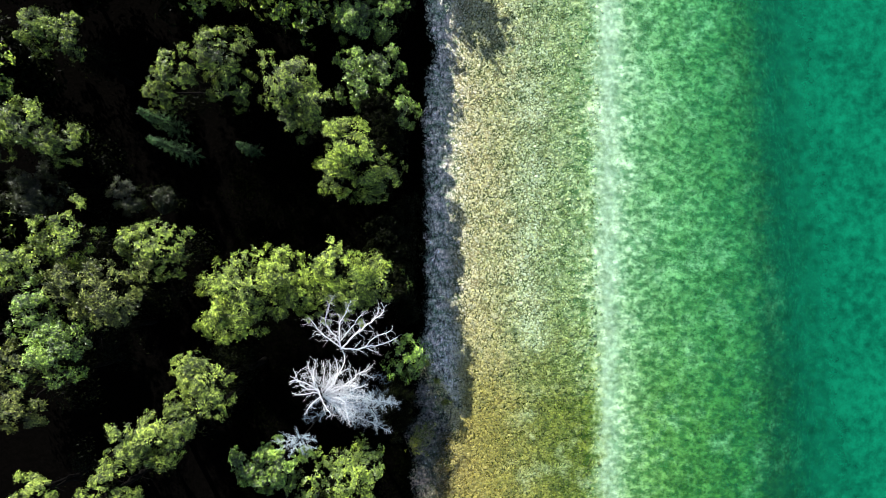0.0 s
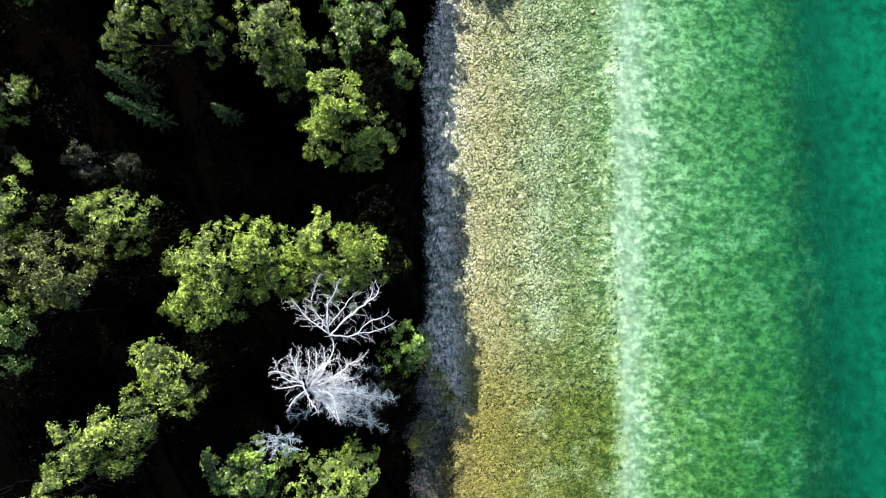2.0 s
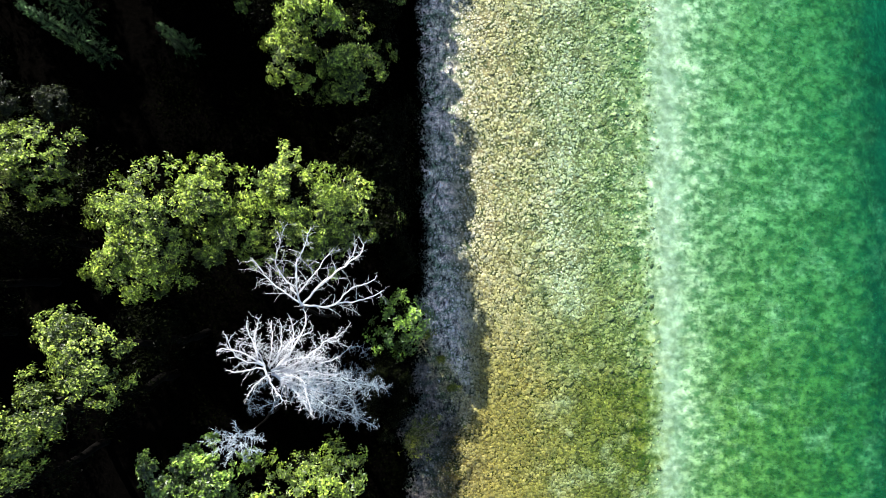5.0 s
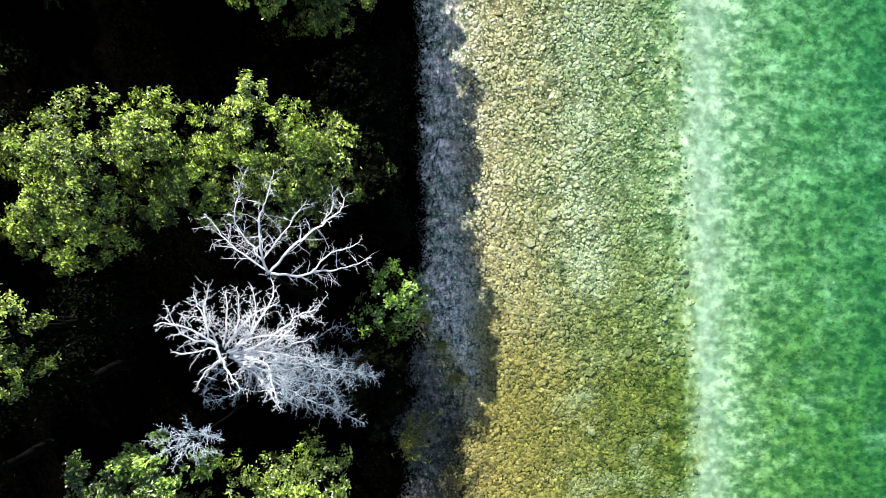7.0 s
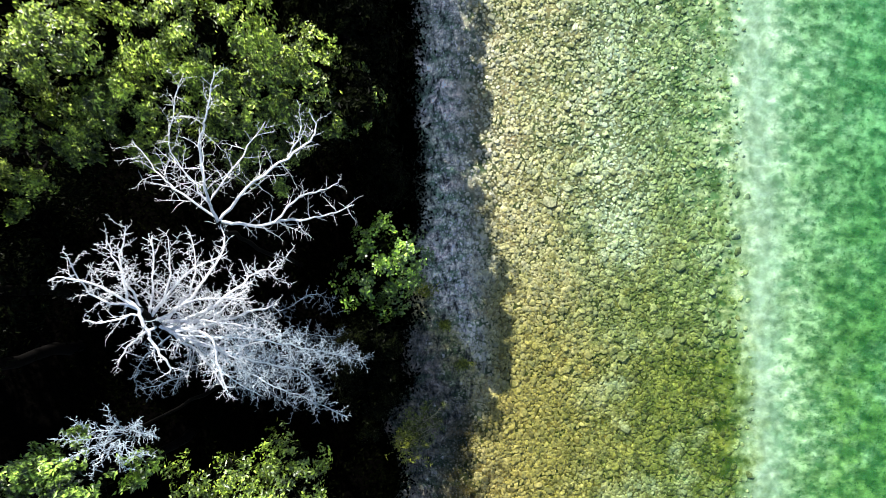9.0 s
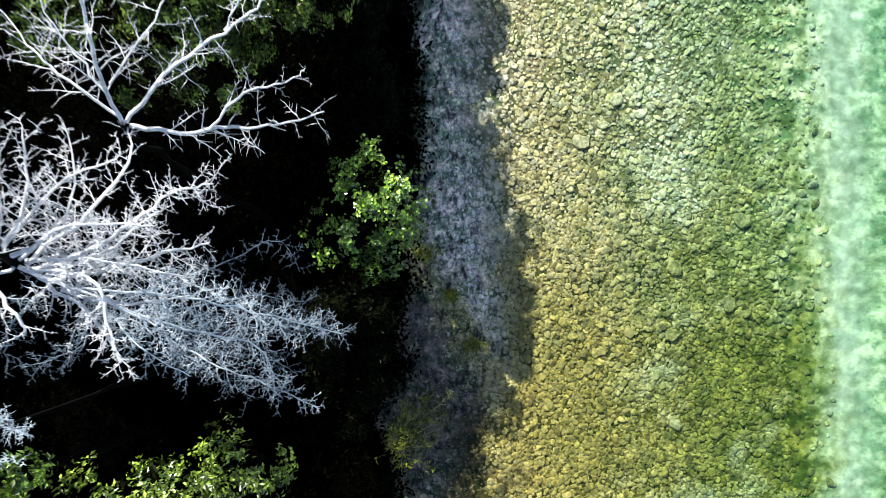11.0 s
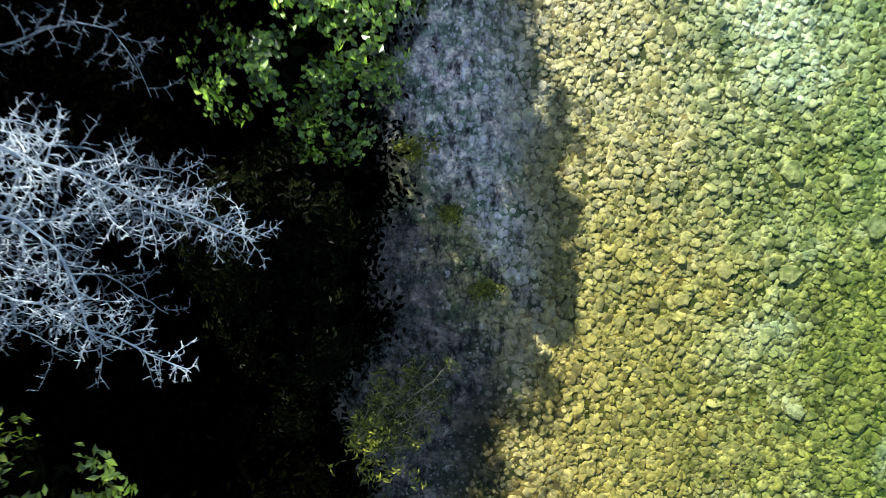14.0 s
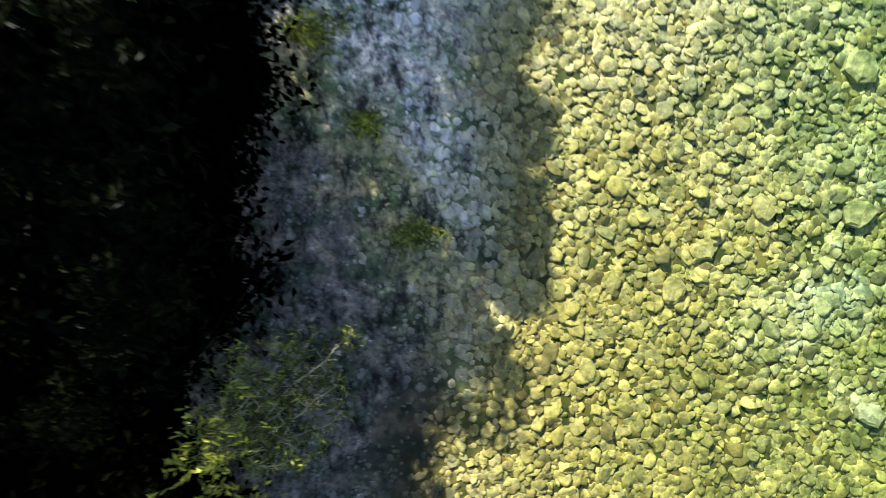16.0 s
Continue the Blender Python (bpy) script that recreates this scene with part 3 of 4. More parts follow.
leafy_tree((-2.4, 6.2), [(-2.95, 5.95, 4.0, 0.75), (-1.8, 5.4, 3.6, 0.72), (-3.19, 7.1, 3.8, 0.7), (-2.2, 7.1, 3.4, 0.75)], "low broadleaf tree with fresh green leaves on the bank", 7, LEAF_FRESH, 0.046, 15, 24)
leafy_tree((-2.4, 8.6), [(-3.2, 8.9, 3.7, 0.95), (-2.2, 9.2, 3.4, 0.8)], "broadleaf tree with loose green foliage on the bank", 8, LEAF_FRESH, 0.046, 15, 24)
leafy_tree((-13.9, 3.6), [(-14.14, 4.21, 7.0, 1.06), (-13.03, 3.6, 6.6, 0.98), (-15.42, 3.86, 6.8, 0.97)], YG, 9, LEAF_DEEP, full=0.85)
leafy_tree((-11.4, 1.7), [(-11.66, 2.05, 4.0, 0.74), (-10.73, 1.97, 3.6, 0.4)], "small broadleaf tree with half-shade put into its leaf colour", 10, LEAF_SHADE)
leafy_tree((-14.8, 1.6), [(-14.87, 1.98, 4.8, 1.06)], "small broadleaf tree with half-shade put into its leaf colour", 11, LEAF_SHADE)
leafy_tree((-10.2, -0.4), [(-9.84, -0.22, 5.8, 1.12), (-10.85, 0.18, 5.8, 0.85)], YG, 12, LEAF_DEEP, 0.040, 11, full=0.88)
leafy_tree((-13.0, -0.4), [(-12.45, 0.36, 7.3, 1.14), (-13.65, -0.59, 7.2, 1.15)], YG, 13, LEAF_DEEP, 0.040, 11, full=0.88)
leafy_tree((-11.2, -2.0), [(-10.79, -1.71, 7.6, 1.32), (-12.02, -1.25, 7.4, 1.14)], "tall broadleaf tree with a dull grey-green crown", 14, LEAF_GREY, 0.040, 11, full=0.88)
leafy_tree((-12.4, -3.2), [(-12.09, -3.29, 8.3, 1.28), (-13.17, -2.23, 8.0, 0.96)], YG, 15, LEAF_FRESH, 0.040, 11, full=0.88)
leafy_tree((-13.8, -4.8), [(-13.9, -3.7, 8.0, 0.92), (-13.88, -5.36, 7.6, 0.94)], "tall broadleaf tree with a dull grey-green crown", 16, LEAF_GREY, 0.040, 11, full=0.88)
leafy_tree((-7.6, -4.9), [(-7.54, -4.49, 7.8, 0.9), (-8.16, -4.1, 7.9, 0.56)], YG, 17, LEAF_MID)
leafy_tree((-8.6, -6.2), [(-8.81, -5.77, 9.2, 1.12), (-7.95, -5.47, 8.7, 0.89), (-9.5, -6.15, 9.4, 0.73)], "tall broadleaf tree with a spreading yellow-green crown", 18, LEAF_MID, full=0.82)
leafy_tree((-10.9, -8.4), [(-10.7, -8.04, 8.0, 0.81)], YG, 19, LEAF_MID)
leafy_tree((-13.4, -8.6), [(-13.47, -8.21, 7.5, 0.76)], YG, 20, LEAF_MID)
leafy_tree((-6.0, -8.3), [(-5.75, -7.88, 6.0, 0.91), (-6.7, -7.61, 6.2, 0.6)], "broadleaf tree with fresh green leaves behind a pale dead top", 21, LEAF_FRESH, 0.05, skirt=False)
leafy_tree((-3.5, -9.2), [(-3.5, -8.5, 5.1, 1.05), (-2.65, -8.25, 4.9, 0.85), (-4.5, -9.1, 4.9, 1.0), (-2.75, -7.75, 4.6, 0.55), (-3.7, -7.9, 4.9, 0.7)],
           "low broadleaf tree with large fresh green leaves near the bank", 22, LEAF_GLOSS, 0.038, 8, 12, skirt=False)
leafy_tree((-1.25, -4.6), [(-1.2, -4.2, 2.9, 0.62), (-0.8, -4.3, 2.8, 0.52), (-1.45, -4.75, 2.7, 0.55), (-1.1, -4.9, 2.0, 0.5)],
           "bush with round glossy green leaves on the water's edge", 23, LEAF_ROUND, 0.035, 7, 11, "bank bushes", "bush", False, wide=0.75)
# placed to cast the shore's shade; shade colour on their leaves hides them
leafy_tree((-1.6, 0.6), [(-1.55, 0.2, 2.4, 0.75), (-1.45, 1.5, 2.4, 0.7), (-1.65, -1.0, 2.2, 0.75)], "thicket added to shade the bank strip, leaves coloured near black", 24, LEAF_DEEP_SHADE, 0.05, 9, 12, "bank bushes", "bush")
leafy_tree((-1.75, -6.9), [(-1.7, -6.75, 1.8, 0.6), (-1.5, -7.5, 1.5, 0.55), (-1.95, -6.0, 2.0, 0.6)], "shrub at the bank's bend sized to cast shade, leaves coloured near black", 25, LEAF_DEEP_SHADE, 0.04, 9, 12, "bank bushes", "bush")
leafy_tree((-2.0, 0.1), [(-1.85, 0.1, 4.5, 0.6), (-2.1, 0.7, 4.4, 0.55), (-1.4, -1.2, 4.4, 0.36), (-1.3, -1.55, 4.4, 0.34)], "slender tree added at the forest's edge to cast shade, leaves coloured near black", 26, LEAF_DEEP_SHADE, 0.06, 14, 18)
leafy_tree((-2.3, 5.0), [(-2.2, 4.9, 4.4, 0.55), (-2.0, 4.3, 4.4, 0.45), (-2.1, 3.7, 4.1, 0.6), (-2.1, 4.6, 4.0, 0.65), (-2.15, 5.6, 4.1, 0.6)], "slender tree added at the forest's edge to cast shade, leaves coloured near black", 28, LEAF_DEEP_SHADE, 0.06, 14, 18)
leafy_tree((-1.6, -2.1), [(-1.45, -2.1, 2.4, 0.3), (-1.2, -2.7, 2.4, 0.32)], "thicket added to shade the bank strip, leaves coloured near black", 29, LEAF_DEEP_SHADE, 0.05, 9, 12, "bank bushes", "bush")
leafy_tree((-1.7, -6.0), [(-1.35, -5.85, 2.4, 0.45), (-1.9, -6.1, 2.6, 0.5)], "shrub at the bank's bend sized to cast shade, leaves coloured near black", 27, LEAF_DEEP_SHADE, 0.04, 9, 12, "bank bushes", "bush")
# mostly unseen trees past the view, added to shade the forest floor and shore
for i, (x, y, z, r) in enumerate(((-4.6, 12.2, 6.0, 1.4), (-2.5, 11.2, 3.8, 1.05), (-2.6, 13.4, 4.2, 1.15), (-2.2, 18.6, 7.6, 0.9), (-3.3, 19.3, 7.5, 0.9), (-5.8, 9.6, 5.5, 1.4), (-6.0, 13.0, 6.5, 1.8), (-9.6, 10.4, 6.0, 1.6),
                                  (-11.5, 13.5, 7.0, 1.8), (-15.0, 11.2, 6.5, 1.7), (-17.2, 7.0, 7.0, 1.7), (-17.6, 1.0, 7.0, 1.8), (-17.0, -3.5, 8.0, 1.7))):
    leafy_tree((x, y), [(x, y + 0.2, z, r), (x + 0.9, y - 0.6, z - 1.2, r * 0.7)], "broadleaf tree added past the view's edge to cast shade", 40 + i, LEAF, 0.1, 5, 7)
young_spruce((-10.6, 4.0), 5.2, 0.5, 60)
young_spruce((-11.1, 5.1), 5.0, 0.55, 61)
young_spruce((-7.9, 4.1), 3.4, 0.4, 62)


# ---- dead trees ----
def dead_limb(root, o, pts, r0, seed, length, spacing, levels=1, material=DEAD, lift=0.15, label="", spread=0.85, first=0.15):
    rng = np.random.default_rng(seed)
    w = Wood(rng)
    line = smooth_line([tuple(np.array(p) - o) for p in pts], rng, 0.013)
    bare = material == DEAD
    w.tube(line, r0 * (0.62 if bare else 0.42), r0 * 0.16, 6)
    if bare:
        w.twigs(line, max(r0 * 0.22, 0.007), length * 1.1, spacing * 0.95, levels, spread, lift, first)
    else:
        w.twigs(line, max(r0 * 0.18, 0.006), length * 0.85, spacing * 0.6, levels + 1, spread * 1.1, lift, first)
    part("limb", w.mesh("limb", material), root, label)


def dead_tree_open():
    o = np.array((-3.35, -4.4, 0.35))
    root = thing("dead_tree", tuple(o), "bare bleached dead tree with fanned open branches", "dead tree", "dead trees")
    rng = np.random.default_rng(101)
    w = Wood(rng)
    w.tube(smooth_line([(0, 0, 0), (-0.05, 0.25, 2.6), (-0.15, 0.6, 4.6), (-0.11, 0.77, 5.6)], rng, 0.02), 0.05, 0.03, 8)
    part("trunk", w.mesh("trunk", BARK), root)
    dead_limb(root, o, [(-3.46, -3.63, 5.9), (-3.47, -3.13, 6.4), (-3.33, -2.48, 6.9), (-3.14, -2.23, 7.2), (-2.92, -1.75, 7.5)], 0.042, 1, 0.6, 0.12)
    dead_limb(root, o, [(-3.50, -3.55, 5.9), (-4.02, -3.13, 6.1), (-4.27, -2.84, 6.2), (-4.55, -2.44, 6.3)], 0.03, 2, 0.6, 0.12)
    dead_limb(root, o, [(-3.48, -3.40, 6.1), (-3.73, -3.0, 6.3), (-3.93, -2.52, 6.5), (-3.55, -1.62, 6.9)], 0.024, 3, 0.6, 0.11)
    dead_limb(root, o, [(-3.45, -3.60, 5.85), (-2.89, -3.01, 5.9), (-2.3, -2.58, 5.8), (-1.96, -2.28, 5.8), (-2.02, -1.98, 5.95)], 0.042, 4, 0.6, 0.12)
    dead_limb(root, o, [(-3.44, -3.28, 6.2), (-2.85, -2.55, 6.3), (-2.57, -2.2, 6.4)], 0.022, 5, 0.55, 0.1)
    dead_limb(root, o, [(-3.46, -3.62, 5.75), (-2.98, -3.68, 5.6), (-2.6, -3.6, 5.45), (-2.25, -3.6, 5.3), (-1.87, -3.5, 5.1), (-1.51, -3.34, 4.9)], 0.045, 7, 0.55, 0.11)
    dead_limb(root, o, [(-2.7, -3.64, 5.5), (-2.3, -3.25, 5.5), (-1.9, -3.1, 5.4), (-1.65, -2.95, 5.3)], 0.03, 8, 0.4, 0.12)
    dead_limb(root, o, [(-2.4, -2.64, 5.8), (-2.15, -2.35, 6.05), (-2.1, -1.95, 6.2)], 0.02, 6, 0.35, 0.1)


def dead_tree_dense():
    o = np.array((-4.0, -6.6, 0.35))
    root = thing("dead_tree", tuple(o), "bleached white dead tree with a dense tangle of twigs", "dead tree", "dead trees")
    rng = np.random.default_rng(102)
    w = Wood(rng)
    w.tube(smooth_line([(0, 0, 0), (-0.08, 0.5, 2.5), (-0.1, 1.0, 4.6), (-0.02, 1.25, 5.65), (0.01, 1.77, 7.05)], rng, 0.015), 0.11, 0.05, 9)
    part("trunk", w.mesh("trunk", BARK), root)
    dead_limb(root, o, [(-3.99, -4.83, 7.4), (-4.31, -4.56, 7.6), (-4.7, -4.37, 7.8), (-4.89, -4.42, 7.9)], 0.034, 11, 0.4, 0.09, 2)
    dead_limb(root, o, [(-3.99, -4.83, 7.4), (-4.58, -4.6, 7.5), (-4.69, -4.12, 7.8)], 0.03, 12, 0.4, 0.09, 2)
    dead_limb(root, o, [(-4.03, -4.86, 7.2), (-4.62, -5.02, 7.0), (-5.02, -5.02, 6.9)], 0.028, 13, 0.4, 0.1)
    dead_limb(root, o, [(-4.04, -4.80, 7.4), (-4.17, -4.39, 7.5), (-4.06, -3.74, 7.6)], 0.034, 14, 0.45, 0.08, 2)
    dead_limb(root, o, [(-3.99, -4.83, 7.4), (-3.87, -5.21, 7.4), (-3.64, -5.53, 7.4), (-3.66, -5.67, 7.3)], 0.045, 15, 0.42, 0.09, 2)
    dead_limb(root, o, [(-3.96, -4.94, 7.1), (-3.68, -4.48, 7.2), (-3.64, -3.92, 7.3)], 0.034, 16, 0.45, 0.08, 2)
    dead_limb(root, o, [(-3.95, -5.04, 6.9), (-3.49, -4.51, 6.8), (-3.52, -3.8, 6.9)], 0.03, 17, 0.45, 0.08, 2)
    dead_limb(root, o, [(-3.96, -5.09, 6.8), (-3.6, -4.61, 6.4), (-3.34, -4.05, 6.05), (-3.43, -3.66, 5.85)], 0.045, 18, 0.42, 0.1, 2)
    dead_limb(root, o, [(-3.96, -5.13, 6.8), (-3.31, -5.21, 6.9), (-3.16, -5.6, 6.9), (-3.04, -5.99, 6.9)], 0.045, 19, 0.42, 0.075, 2)
    dead_limb(root, o, [(-3.97, -5.15, 6.6), (-3.32, -4.85, 6.5), (-2.86, -4.46, 6.4), (-2.41, -4.31, 6.2)], 0.045, 20, 0.6, 0.065, 2)
    dead_limb(root, o, [(-3.97, -5.26, 6.4), (-3.09, -5.05, 6.2), (-2.58, -4.91, 5.9)], 0.045, 21, 0.6, 0.06, 2)
    dead_limb(root, o, [(-3.97, -5.20, 6.5), (-3.3, -5.0, 6.7), (-2.8, -4.6, 6.6)], 0.035, 22, 0.5, 0.07, 2)
    dead_limb(root, o, [(-3.97, -5.35, 6.2), (-3.4, -5.5, 6.3), (-2.75, -5.45, 6.0)], 0.04, 23, 0.55, 0.065, 2)
    dead_limb(root, o, [(-3.95, -5.10, 6.9), (-3.4, -5.35, 6.8), (-2.9, -5.7, 6.5)], 0.038, 41, 0.5, 0.07, 2)
    dead_limb(root, o, [(-3.95, -5.00, 7.0), (-3.4, -4.75, 7.0), (-2.75, -4.75, 6.8)], 0.038, 42, 0.5, 0.07, 2)
    dead_limb(root, o, [(-3.90, -5.20, 6.7), (-3.45, -5.6, 6.6), (-3.15, -6.1, 6.5)], 0.036, 43, 0.45, 0.07, 2)
    dead_limb(root, o, [(-3.95, -5.05, 6.8), (-3.3, -5.05, 6.8), (-2.6, -5.25, 6.4)], 0.038, 44, 0.5, 0.065, 2)
    dead_limb(root, o, [(-3.98, -4.95, 7.1), (-3.55, -4.4, 7.0), (-3.0, -4.1, 6.9)], 0.034, 45, 0.45, 0.075, 2)
    dead_limb(root, o, [(-4.02, -5.35, 6.0), (-3.2, -5.46, 5.5), (-2.5, -5.75, 4.6), (-1.64, -6.24, 3.1)], 0.04, 24, 0.75, 0.07, 1, LICHEN)
    dead_limb(root, o, [(-4.04, -5.46, 5.5), (-3.2, -5.92, 5.0), (-2.45, -6.19, 4.6), (-2.32, -6.85, 4.3)], 0.04, 25, 0.7, 0.075, 1, LICHEN)
    dead_limb(root, o, [(-4.01, -5.42, 5.8), (-4.1, -5.98, 5.6), (-4.91, -6.27, 5.4)], 0.03, 26, 0.5, 0.1, 1, LICHEN_SHADED)
    dead_limb(root, o, [(-4.08, -5.62, 5.0), (-3.01, -5.21, 4.6), (-2.31, -4.86, 4.2), (-2.05, -5.29, 4.0)], 0.02, 27, 0.5, 0.1, 1, LICHEN_SHADED)
    dead_limb(root, o, [(-4.02, -5.28, 6.2), (-4.63, -5.72, 6.0), (-4.82, -6.19, 5.8)], 0.03, 28, 0.45, 0.1, 1, LICHEN_SHADED)
    dead_limb(root, o, [(-4.08, -5.9, 4.2), (-3.2, -6.1, 3.9), (-2.5, -6.0, 3.4), (-1.9, -6.2, 2.8)], 0.03, 30, 0.7, 0.08, 1, LICHEN_SHADED)
    dead_limb(root, o, [(-4.08, -6.0, 3.9), (-3.3, -6.6, 4.0), (-2.75, -7.0, 3.8)], 0.03, 31, 0.6, 0.09, 1, LICHEN_SHADED)
    dead_limb(root, o, [(-4.08, -5.8, 4.5), (-3.4, -5.7, 4.4), (-2.7, -5.6, 4.0), (-2.1, -5.75, 3.4)], 0.03, 32, 0.65, 0.09, 1, LICHEN_SHADED)
    dead_limb(root, o, [(-4.06, -6.2, 3.0), (-3.3, -6.4, 3.5), (-2.7, -6.5, 3.4), (-2.3, -6.8, 3.2)], 0.03, 33, 0.6, 0.09, 1, LICHEN_SHADED)
    dead_limb(root, o, [(-3.99, -4.85, 7.3), (-4.3, -4.2, 7.4), (-4.35, -3.85, 7.5)], 0.03, 35, 0.42, 0.08, 2)
    dead_limb(root, o, [(-3.99, -4.95, 7.1), (-3.85, -4.4, 7.3), (-3.85, -3.85, 7.3)], 0.03, 36, 0.42, 0.08, 2)
    dead_limb(root, o, [(-4.0, -5.1, 6.9), (-4.3, -5.3, 7.0), (-4.5, -5.6, 7.0)], 0.03, 37, 0.4, 0.08)
    dead_limb(root, o, [(-4.06, -6.1, 3.8), (-3.2, -6.4, 4.3), (-2.5, -6.7, 4.3), (-1.85, -7.1, 4.0)], 0.03, 38, 0.6, 0.07, 1, LICHEN)
    dead_limb(root, o, [(-4.05, -5.6, 5.2), (-3.5, -6.0, 5.6), (-3.0, -6.4, 5.4)], 0.03, 34, 0.55, 0.08, 1, LICHEN)


def dead_top():
    o = np.array((-4.95, -7.0, 0.35))
    root = thing("dead_sapling", tuple(o), "thin dead sapling with a pale lichen-grey twig top", "dead tree", "dead trees")
    rng = np.random.default_rng(103)
    w = Wood(rng)
    w.tube(smooth_line([(0, 0, 0), (0.05, 0.1, 3), (0, 0.15, 6.1)], rng, 0.02), 0.06, 0.012, 6)
    part("trunk", w.mesh("trunk", BARK), root)
    for i, a in enumerate((0.2, 0.9, 1.6, 2.3, 3.0, 3.7, 4.4, 5.1, 5.8)):
        c = np.array((math.cos(a), math.sin(a), 0))
        c = c * (1.35, 0.75, 0)
        dead_limb(root, o, [tuple(o + (0, 0.14, 5.3 + 0.06 * i)), tuple(o + c * 0.35 + (0, 0.15, 5.75 + 0.05 * i)), tuple(o + c * rng.uniform(0.5, 0.85) + (0, 0.15, 6.0))], 0.010, 110 + i, 0.28, 0.05, 1, LICHEN)


dead_tree_open()
dead_tree_dense()
dead_top()


# ---- low plants on the bank ----
def bank_shrub():
    """A drooping half-bare shrub over the water, yellow leaves on one side."""
    o = np.array((-1.25, -8.7, 0.2))
    root = thing("shrub", tuple(o), "half-bare shrub with yellow leaf tufts drooping over the water", "bush", "bank bushes")
    rng = np.random.default_rng(201)
    sprigs, ways = [], []
    for tip, r in (((-0.10, -7.63, 0.92), 0.012), ((-0.35, -7.95, 0.75), 0.010), ((-0.58, -7.75, 0.85), 0.011), ((-0.25, -8.3, 0.6), 0.010), ((-0.75, -8.0, 1.0), 0.010),
                   ((-0.45, -8.55, 0.7), 0.010), ((-0.95, -8.2, 1.2), 0.010), ((-0.4, -7.65, 0.7), 0.009), ((-0.2, -8.0, 0.85), 0.009), ((-0.9, -7.8, 0.9), 0.009)):
        w = Wood(rng)
        t = np.array(tip) - o
        line = smooth_line([(0, 0, 0), tuple(t * 0.5 + np.array((0, 0, 0.25))), tuple(t)], rng, 0.02)
        w.tube(line, r, r * 0.35, 5)
        w.twigs(line, r * 0.45, 0.24, 0.045, 1, 1.0, 0.15, 0.3)
        part("branch", w.mesh("branch", TWIG), root)
        for q in line[4:]:
            c = q + rng.normal(0, 0.075, (5, 3))
            sprigs += list(c)
            ways += list((c - q) * 8 + t * 0.5)
    u, g = leaves(rng, sprigs, ways, 8, 0.03, 0.034, 0.5, 0.22)
    part("foliage", fast_mesh("foliage", u, g, [LEAF_OLIVE]), root, "dark olive narrow leaves on thin twigs")
    C = np.concatenate([rng.normal((0.25, 0.35, 1.15), (0.12, 0.1, 0.1), (18, 3)), rng.normal((0.3, 0.0, 1.0), (0.2, 0.14, 0.12), (16, 3))])
    v, f = leaves(rng, C, np.tile((0, 0, 1.0), (len(C), 1)), 8, 0.045, 0.036, 0.6, 0.3)
    part("yellow_foliage", fast_mesh("yellow_foliage", v, f, [LEAF_YELLOW]), root, "yellowed narrow leaves")


bank_shrub()


# yellow leaves stand for weed and for sun flecks on the shaded bed
def water_weed(x, y, seed, r):
    rng = np.random.default_rng(seed)
    z = float(height(np.array(x), np.array(y)))
    C = rng.normal((0, 0, 0.06), (r, r * 0.7, 0.02), (60, 3))
    v, f = leaves(rng, C, np.tile((0, 0, 1.0), (60, 1)), 6, 0.03, 0.03, 0.6, 0.4)
    ob = new("water_weed", fast_mesh("water_weed", v, f, [LEAF_YELLOW]))
    ob.location = (x, y, z)
    tagged(ob, "yellow leaf tuft standing for weed and sun flecks among stones by the bank", "weed", "weed tufts", "stuff")


water_weed(-0.5, -5.1, 301, 0.14)
water_weed(0.37, -6.87, 302, 0.10)
water_weed(-0.05, -5.9, 303, 0.06)


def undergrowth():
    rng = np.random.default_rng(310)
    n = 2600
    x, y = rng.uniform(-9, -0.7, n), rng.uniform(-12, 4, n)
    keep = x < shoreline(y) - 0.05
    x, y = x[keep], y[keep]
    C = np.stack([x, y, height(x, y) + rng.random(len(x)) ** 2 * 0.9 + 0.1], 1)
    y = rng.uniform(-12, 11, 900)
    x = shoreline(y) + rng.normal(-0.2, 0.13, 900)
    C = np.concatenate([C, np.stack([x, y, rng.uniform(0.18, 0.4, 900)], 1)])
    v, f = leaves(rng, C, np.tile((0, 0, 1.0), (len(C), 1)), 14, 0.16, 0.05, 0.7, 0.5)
    tagged(new("undergrowth", fast_mesh("undergrowth", v, f, [UNDER])), "low undergrowth leaves on the forest floor, coloured near black for shade", "undergrowth", kind="stuff")


undergrowth()


# ---- stones ----
def pebble(sides, seed):
    """A flat, water-worn unit stone with a rounded rim and an uneven top: vertices and triangles."""
    rng = np.random.default_rng(seed)
    a = np.sort((np.arange(sides) + rng.uniform(-0.3, 0.3, sides)) * 2 * math.pi / sides)
    r = rng.uniform(0.78, 1.08, sides)
    ring = np.stack([np.cos(a) * r, np.sin(a) * r, np.zeros(sides)], 1)
    off = np.array((*rng.normal(0, 0.1, 2), 0.0))
    up = lambda h, j: np.stack([np.zeros(sides), np.zeros(sides), h + rng.normal(0, j, sides)], 1)
    rows = [ring * 0.97 + (0, 0, -0.9), ring * 0.97 + off * 0.2 + up(0.5, 0.1), ring * rng.uniform(0.68, 0.8) + off + up(0.88, 0.12)]
    v = np.concatenate(rows + [off[None] + (0, 0, 0.95)])
    f, j = [], np.arange(sides)
    k = (j + 1) % sides
    for n in range(2):
        b, t = n * sides, (n + 1) * sides
        f += [np.stack([b + j, b + k, t + k], 1), np.stack([b + j, t + k, t + j], 1)]
    f.append(np.stack([2 * sides + j, 2 * sides + k, np.full(sides, 3 * sides)], 1))
    return v, np.concatenate(f)


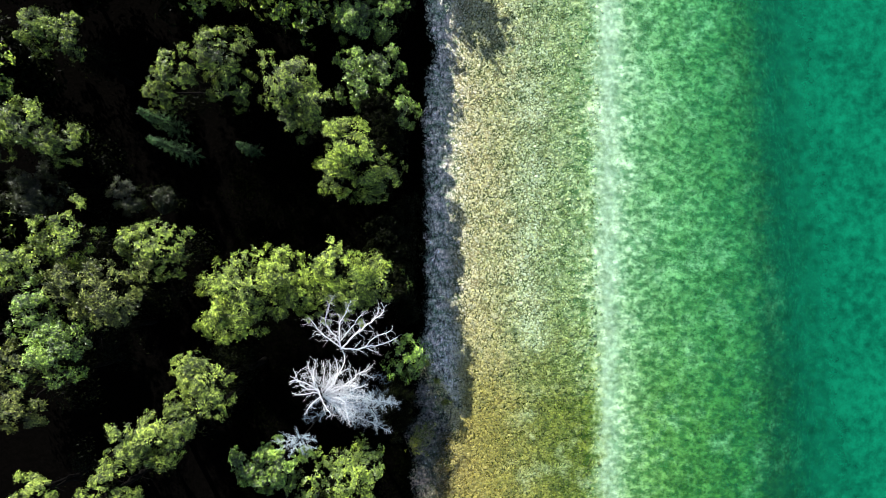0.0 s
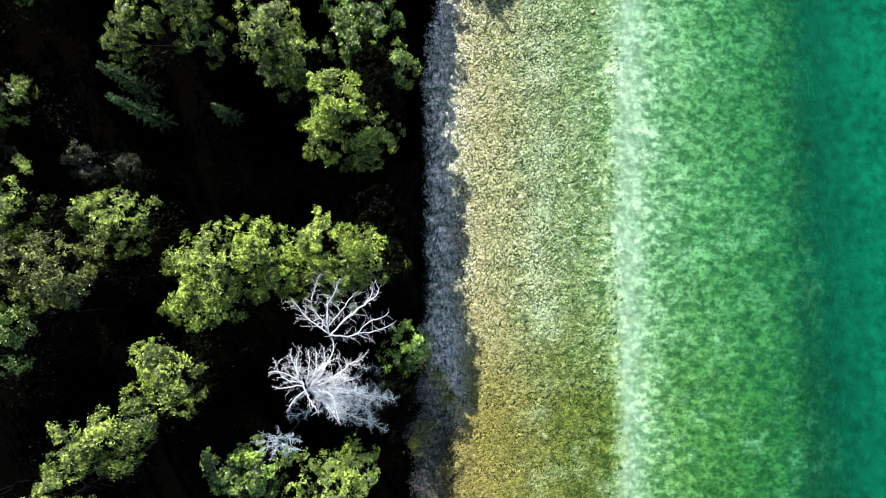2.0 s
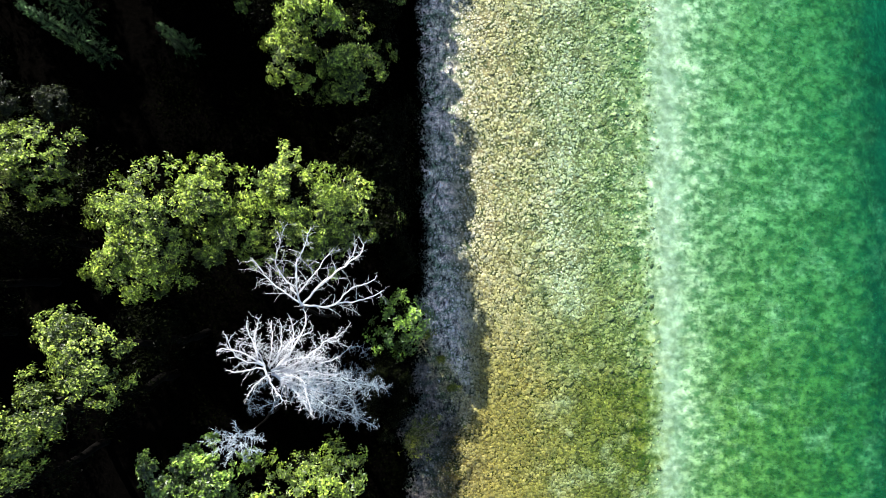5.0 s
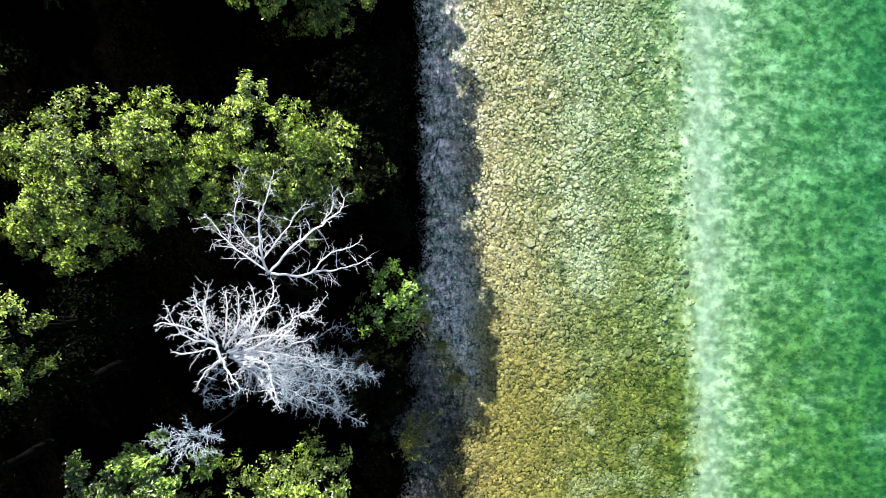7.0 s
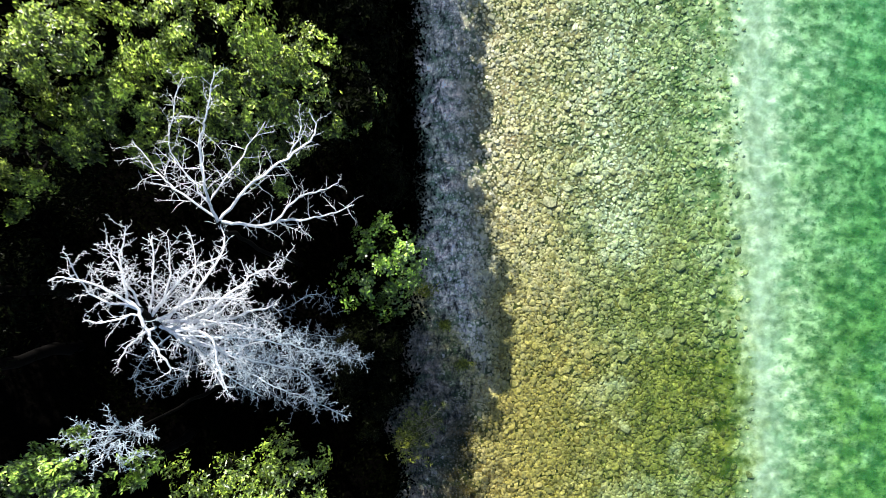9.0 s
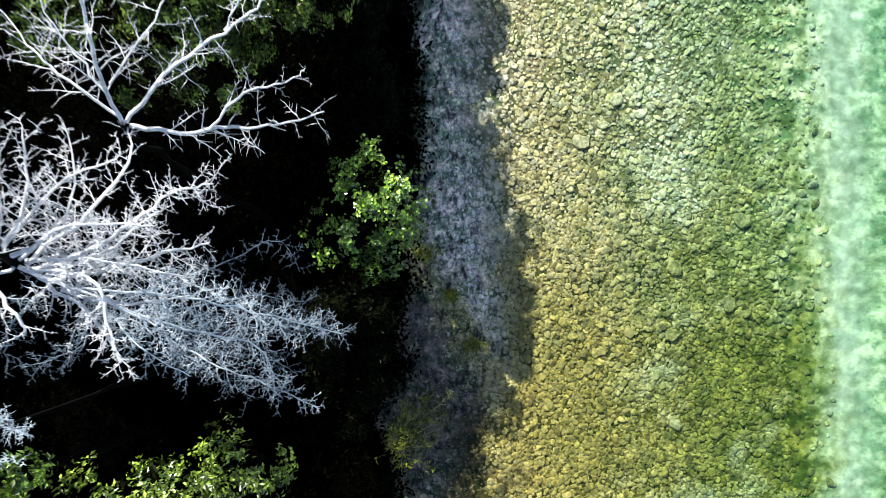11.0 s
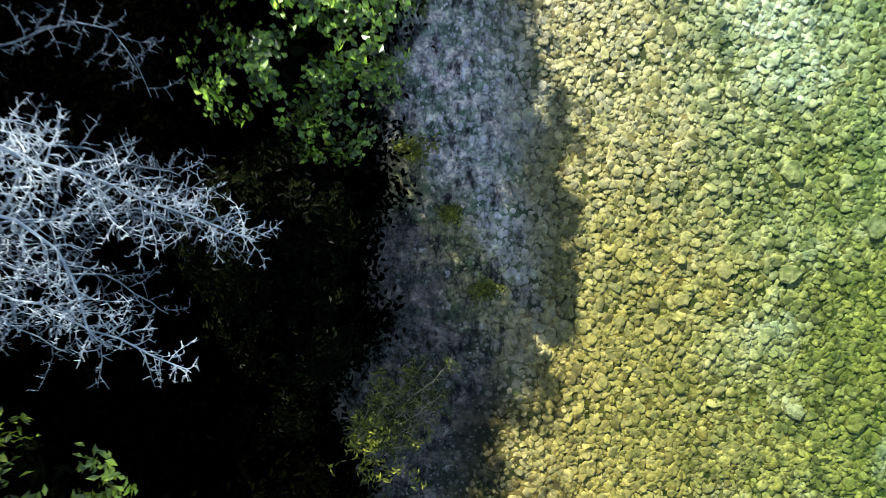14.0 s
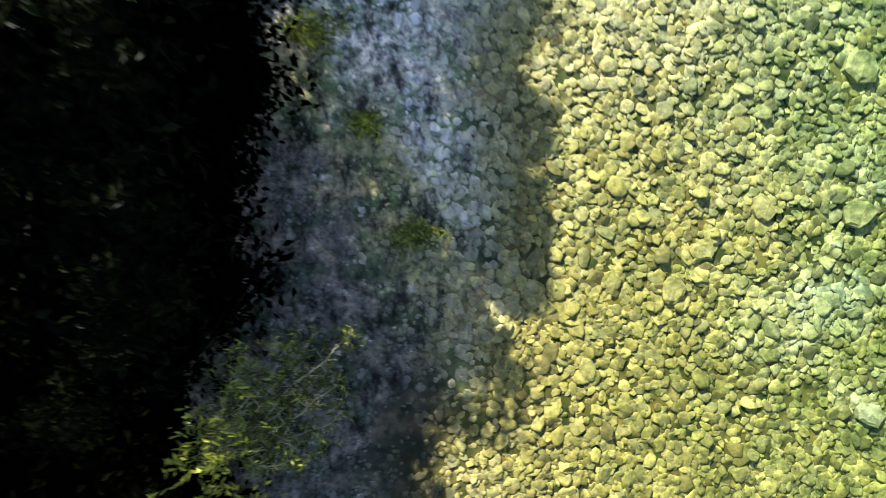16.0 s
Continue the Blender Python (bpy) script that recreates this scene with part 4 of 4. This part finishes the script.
def spread_stones(rng, x0, x1, y0, y1, gap, big):
    """Places, sizes and turns of stones strewn over a stretch of the bed."""
    nx, ny = int((x1 - x0) / gap), int((y1 - y0) / gap)
    row = rng.normal(0, 0.9, (nx, 1)) + np.sin(np.arange(ny) * 0.31)[None]
    x = (x0 + (np.arange(nx)[:, None] + 0.8 * np.sin(np.arange(ny) * 0.47)[None] + rng.normal(0, 0.5, (1, ny)) + rng.uniform(-0.12, 1.12, (nx, ny))) * gap).ravel()
    y = (y0 + (np.arange(ny)[None] + row + rng.uniform(-0.12, 1.12, (nx, ny))) * gap).ravel()
    keep = (x > shoreline(y) - 0.08) & (rng.random(len(x)) < np.clip((7.4 - x) / 2.2, 0, 1)) & (rng.random(len(x)) < np.clip(0.4 + (x - 0.2) * 0.6, 0.4, 1))
    x, y = x[keep], y[keep]
    s = gap * big * rng.lognormal(0, 0.34, len(x)).clip(0.4, 2.1) * np.clip(0.45 + 0.5 * x, 0.45, 1)
    size = np.stack([s * rng.uniform(0.85, 1.3, len(x)), s * rng.uniform(0.6, 1.0, len(x)), s * rng.uniform(0.16, 0.34, len(x))], 1)
    return x, y, height(x, y) + size[:, 2] * rng.uniform(-0.2, 0.5, len(x)), size, rng.random(len(x)) * 6.28, rng.normal(0, 0.27, (len(x), 2))


def thinned(rng, places, chance):
    keep = rng.random(len(places[0])) < np.clip(chance(places[1]), 0, 1)
    return [a[keep] for a in places]


def stone_field(rng, level, places, name, seeds):
    x, y, z, size, turn, tilt = places
    V, Fc, n = [], [], 0
    kind = rng.integers(0, len(seeds), len(x))
    for k, seed in enumerate(seeds):
        v, f = pebble(level, seed)
        i = np.nonzero(kind == k)[0]
        p = v[None] * size[i][:, None]
        p[:, :, 2] += p[:, :, 0] * tilt[i, :1] + p[:, :, 1] * tilt[i, 1:]
        c, s = np.cos(turn[i])[:, None], np.sin(turn[i])[:, None]
        w = np.stack([p[:, :, 0] * c - p[:, :, 1] * s + x[i][:, None], p[:, :, 0] * s + p[:, :, 1] * c + y[i][:, None], p[:, :, 2] + z[i][:, None]], -1)
        V.append(w.reshape(-1, 3))
        Fc.append((f[None] + (np.arange(len(i)) * len(v))[:, None, None]).reshape(-1, 3) + n)
        n += len(i) * len(v)
    me = fast_mesh(name, np.concatenate(V), np.concatenate(Fc), [STONE], True)
    ob = new(name, me)
    ob.parent = ground
    return tagged(ob, kind="stuff")


rng = np.random.default_rng(400)
stone_field(rng, 5, thinned(rng, spread_stones(rng, -2.2, 6.6, -11.2, -2.0, 0.07, 0.6), lambda y: (-2.0 - y) / 2.2), "gravel", range(30, 36))
near = thinned(rng, spread_stones(rng, -2.2, 6.4, -11.2, -2.0, 0.068, 0.72), lambda y: (-2.0 - y) / 2.2)
pick = np.nonzero((near[0] > 1.3) & (near[0] < 2.6) & (near[1] > -8.4) & (near[1] < -7.2))[0][:300]
rest = np.setdiff1d(np.arange(len(near[0])), pick)
stone_field(rng, 8, [a[rest] for a in near], "lake_stones", range(10))
for name, box, gap in (("shore_stones", (-1.0, 7.7, -4.2, 11.5), 0.066), ("outer_stones", (6.0, 7.7, -14.5, -3.0), 0.09), ("south_stones", (-2.2, 6.0, -14.5, -11.2), 0.12)):
    stone_field(rng, 5, thinned(rng, spread_stones(rng, *box, gap, 0.7), (lambda y: (y + 4.2) / 2.2) if name == "shore_stones" else (lambda y: y * 0 + 1)), name, range(20, 26))


def big_stone(x, y, s, seed, label):
    """A larger stone lying on the bed."""
    v, f = pebble(9, seed)
    ob = new("stone", fast_mesh("stone", v * np.array((s * 1.0, s * 0.75, s * 0.3)), f, [STONE_BIG]))
    ob.location, ob.rotation_euler = (x, y, float(height(np.array(x), np.array(y))) + s * 0.25), (0, 0, seed * 1.3)
    tagged(ob, label, "stone", "large lake stones")


for i, (x, y, s) in enumerate(((2.5, -3.02, 0.19), (3.23, -2.22, 0.16), (4.28, -5.48, 0.2), (4.19, -6.77, 0.17), (3.36, -6.71, 0.13), (2.83, -7.06, 0.12), (2.56, -7.40, 0.14),
                               (4.22, -8.5, 0.15), (5.0, -8.68, 0.17), (1.81, -8.06, 0.11), (2.95, -2.71, 0.12), (5.3, -6.2, 0.18), (5.6, -4.6, 0.2))):
    big_stone(x, y, s, 500 + i, "large flat grey-green stone on the shallow lake bed")

# the stones that the camera comes nearest to, each a piece of its own
shapes = []
for seed in range(6):
    v, f = pebble(8, 600 + seed)
    shapes.append(fast_mesh("stone_piece", v, f, [STONE], True))
for j, i in enumerate(pick):
    ob = new("stone_piece", shapes[j % 6])
    ob.parent = ground
    ob.matrix_basis = pose(near[0][i], near[1][i], near[2][i], *(np.degrees(near[5][i])), np.degrees(near[4][i])) @ Matrix.Diagonal((*near[3][i], 1.0))
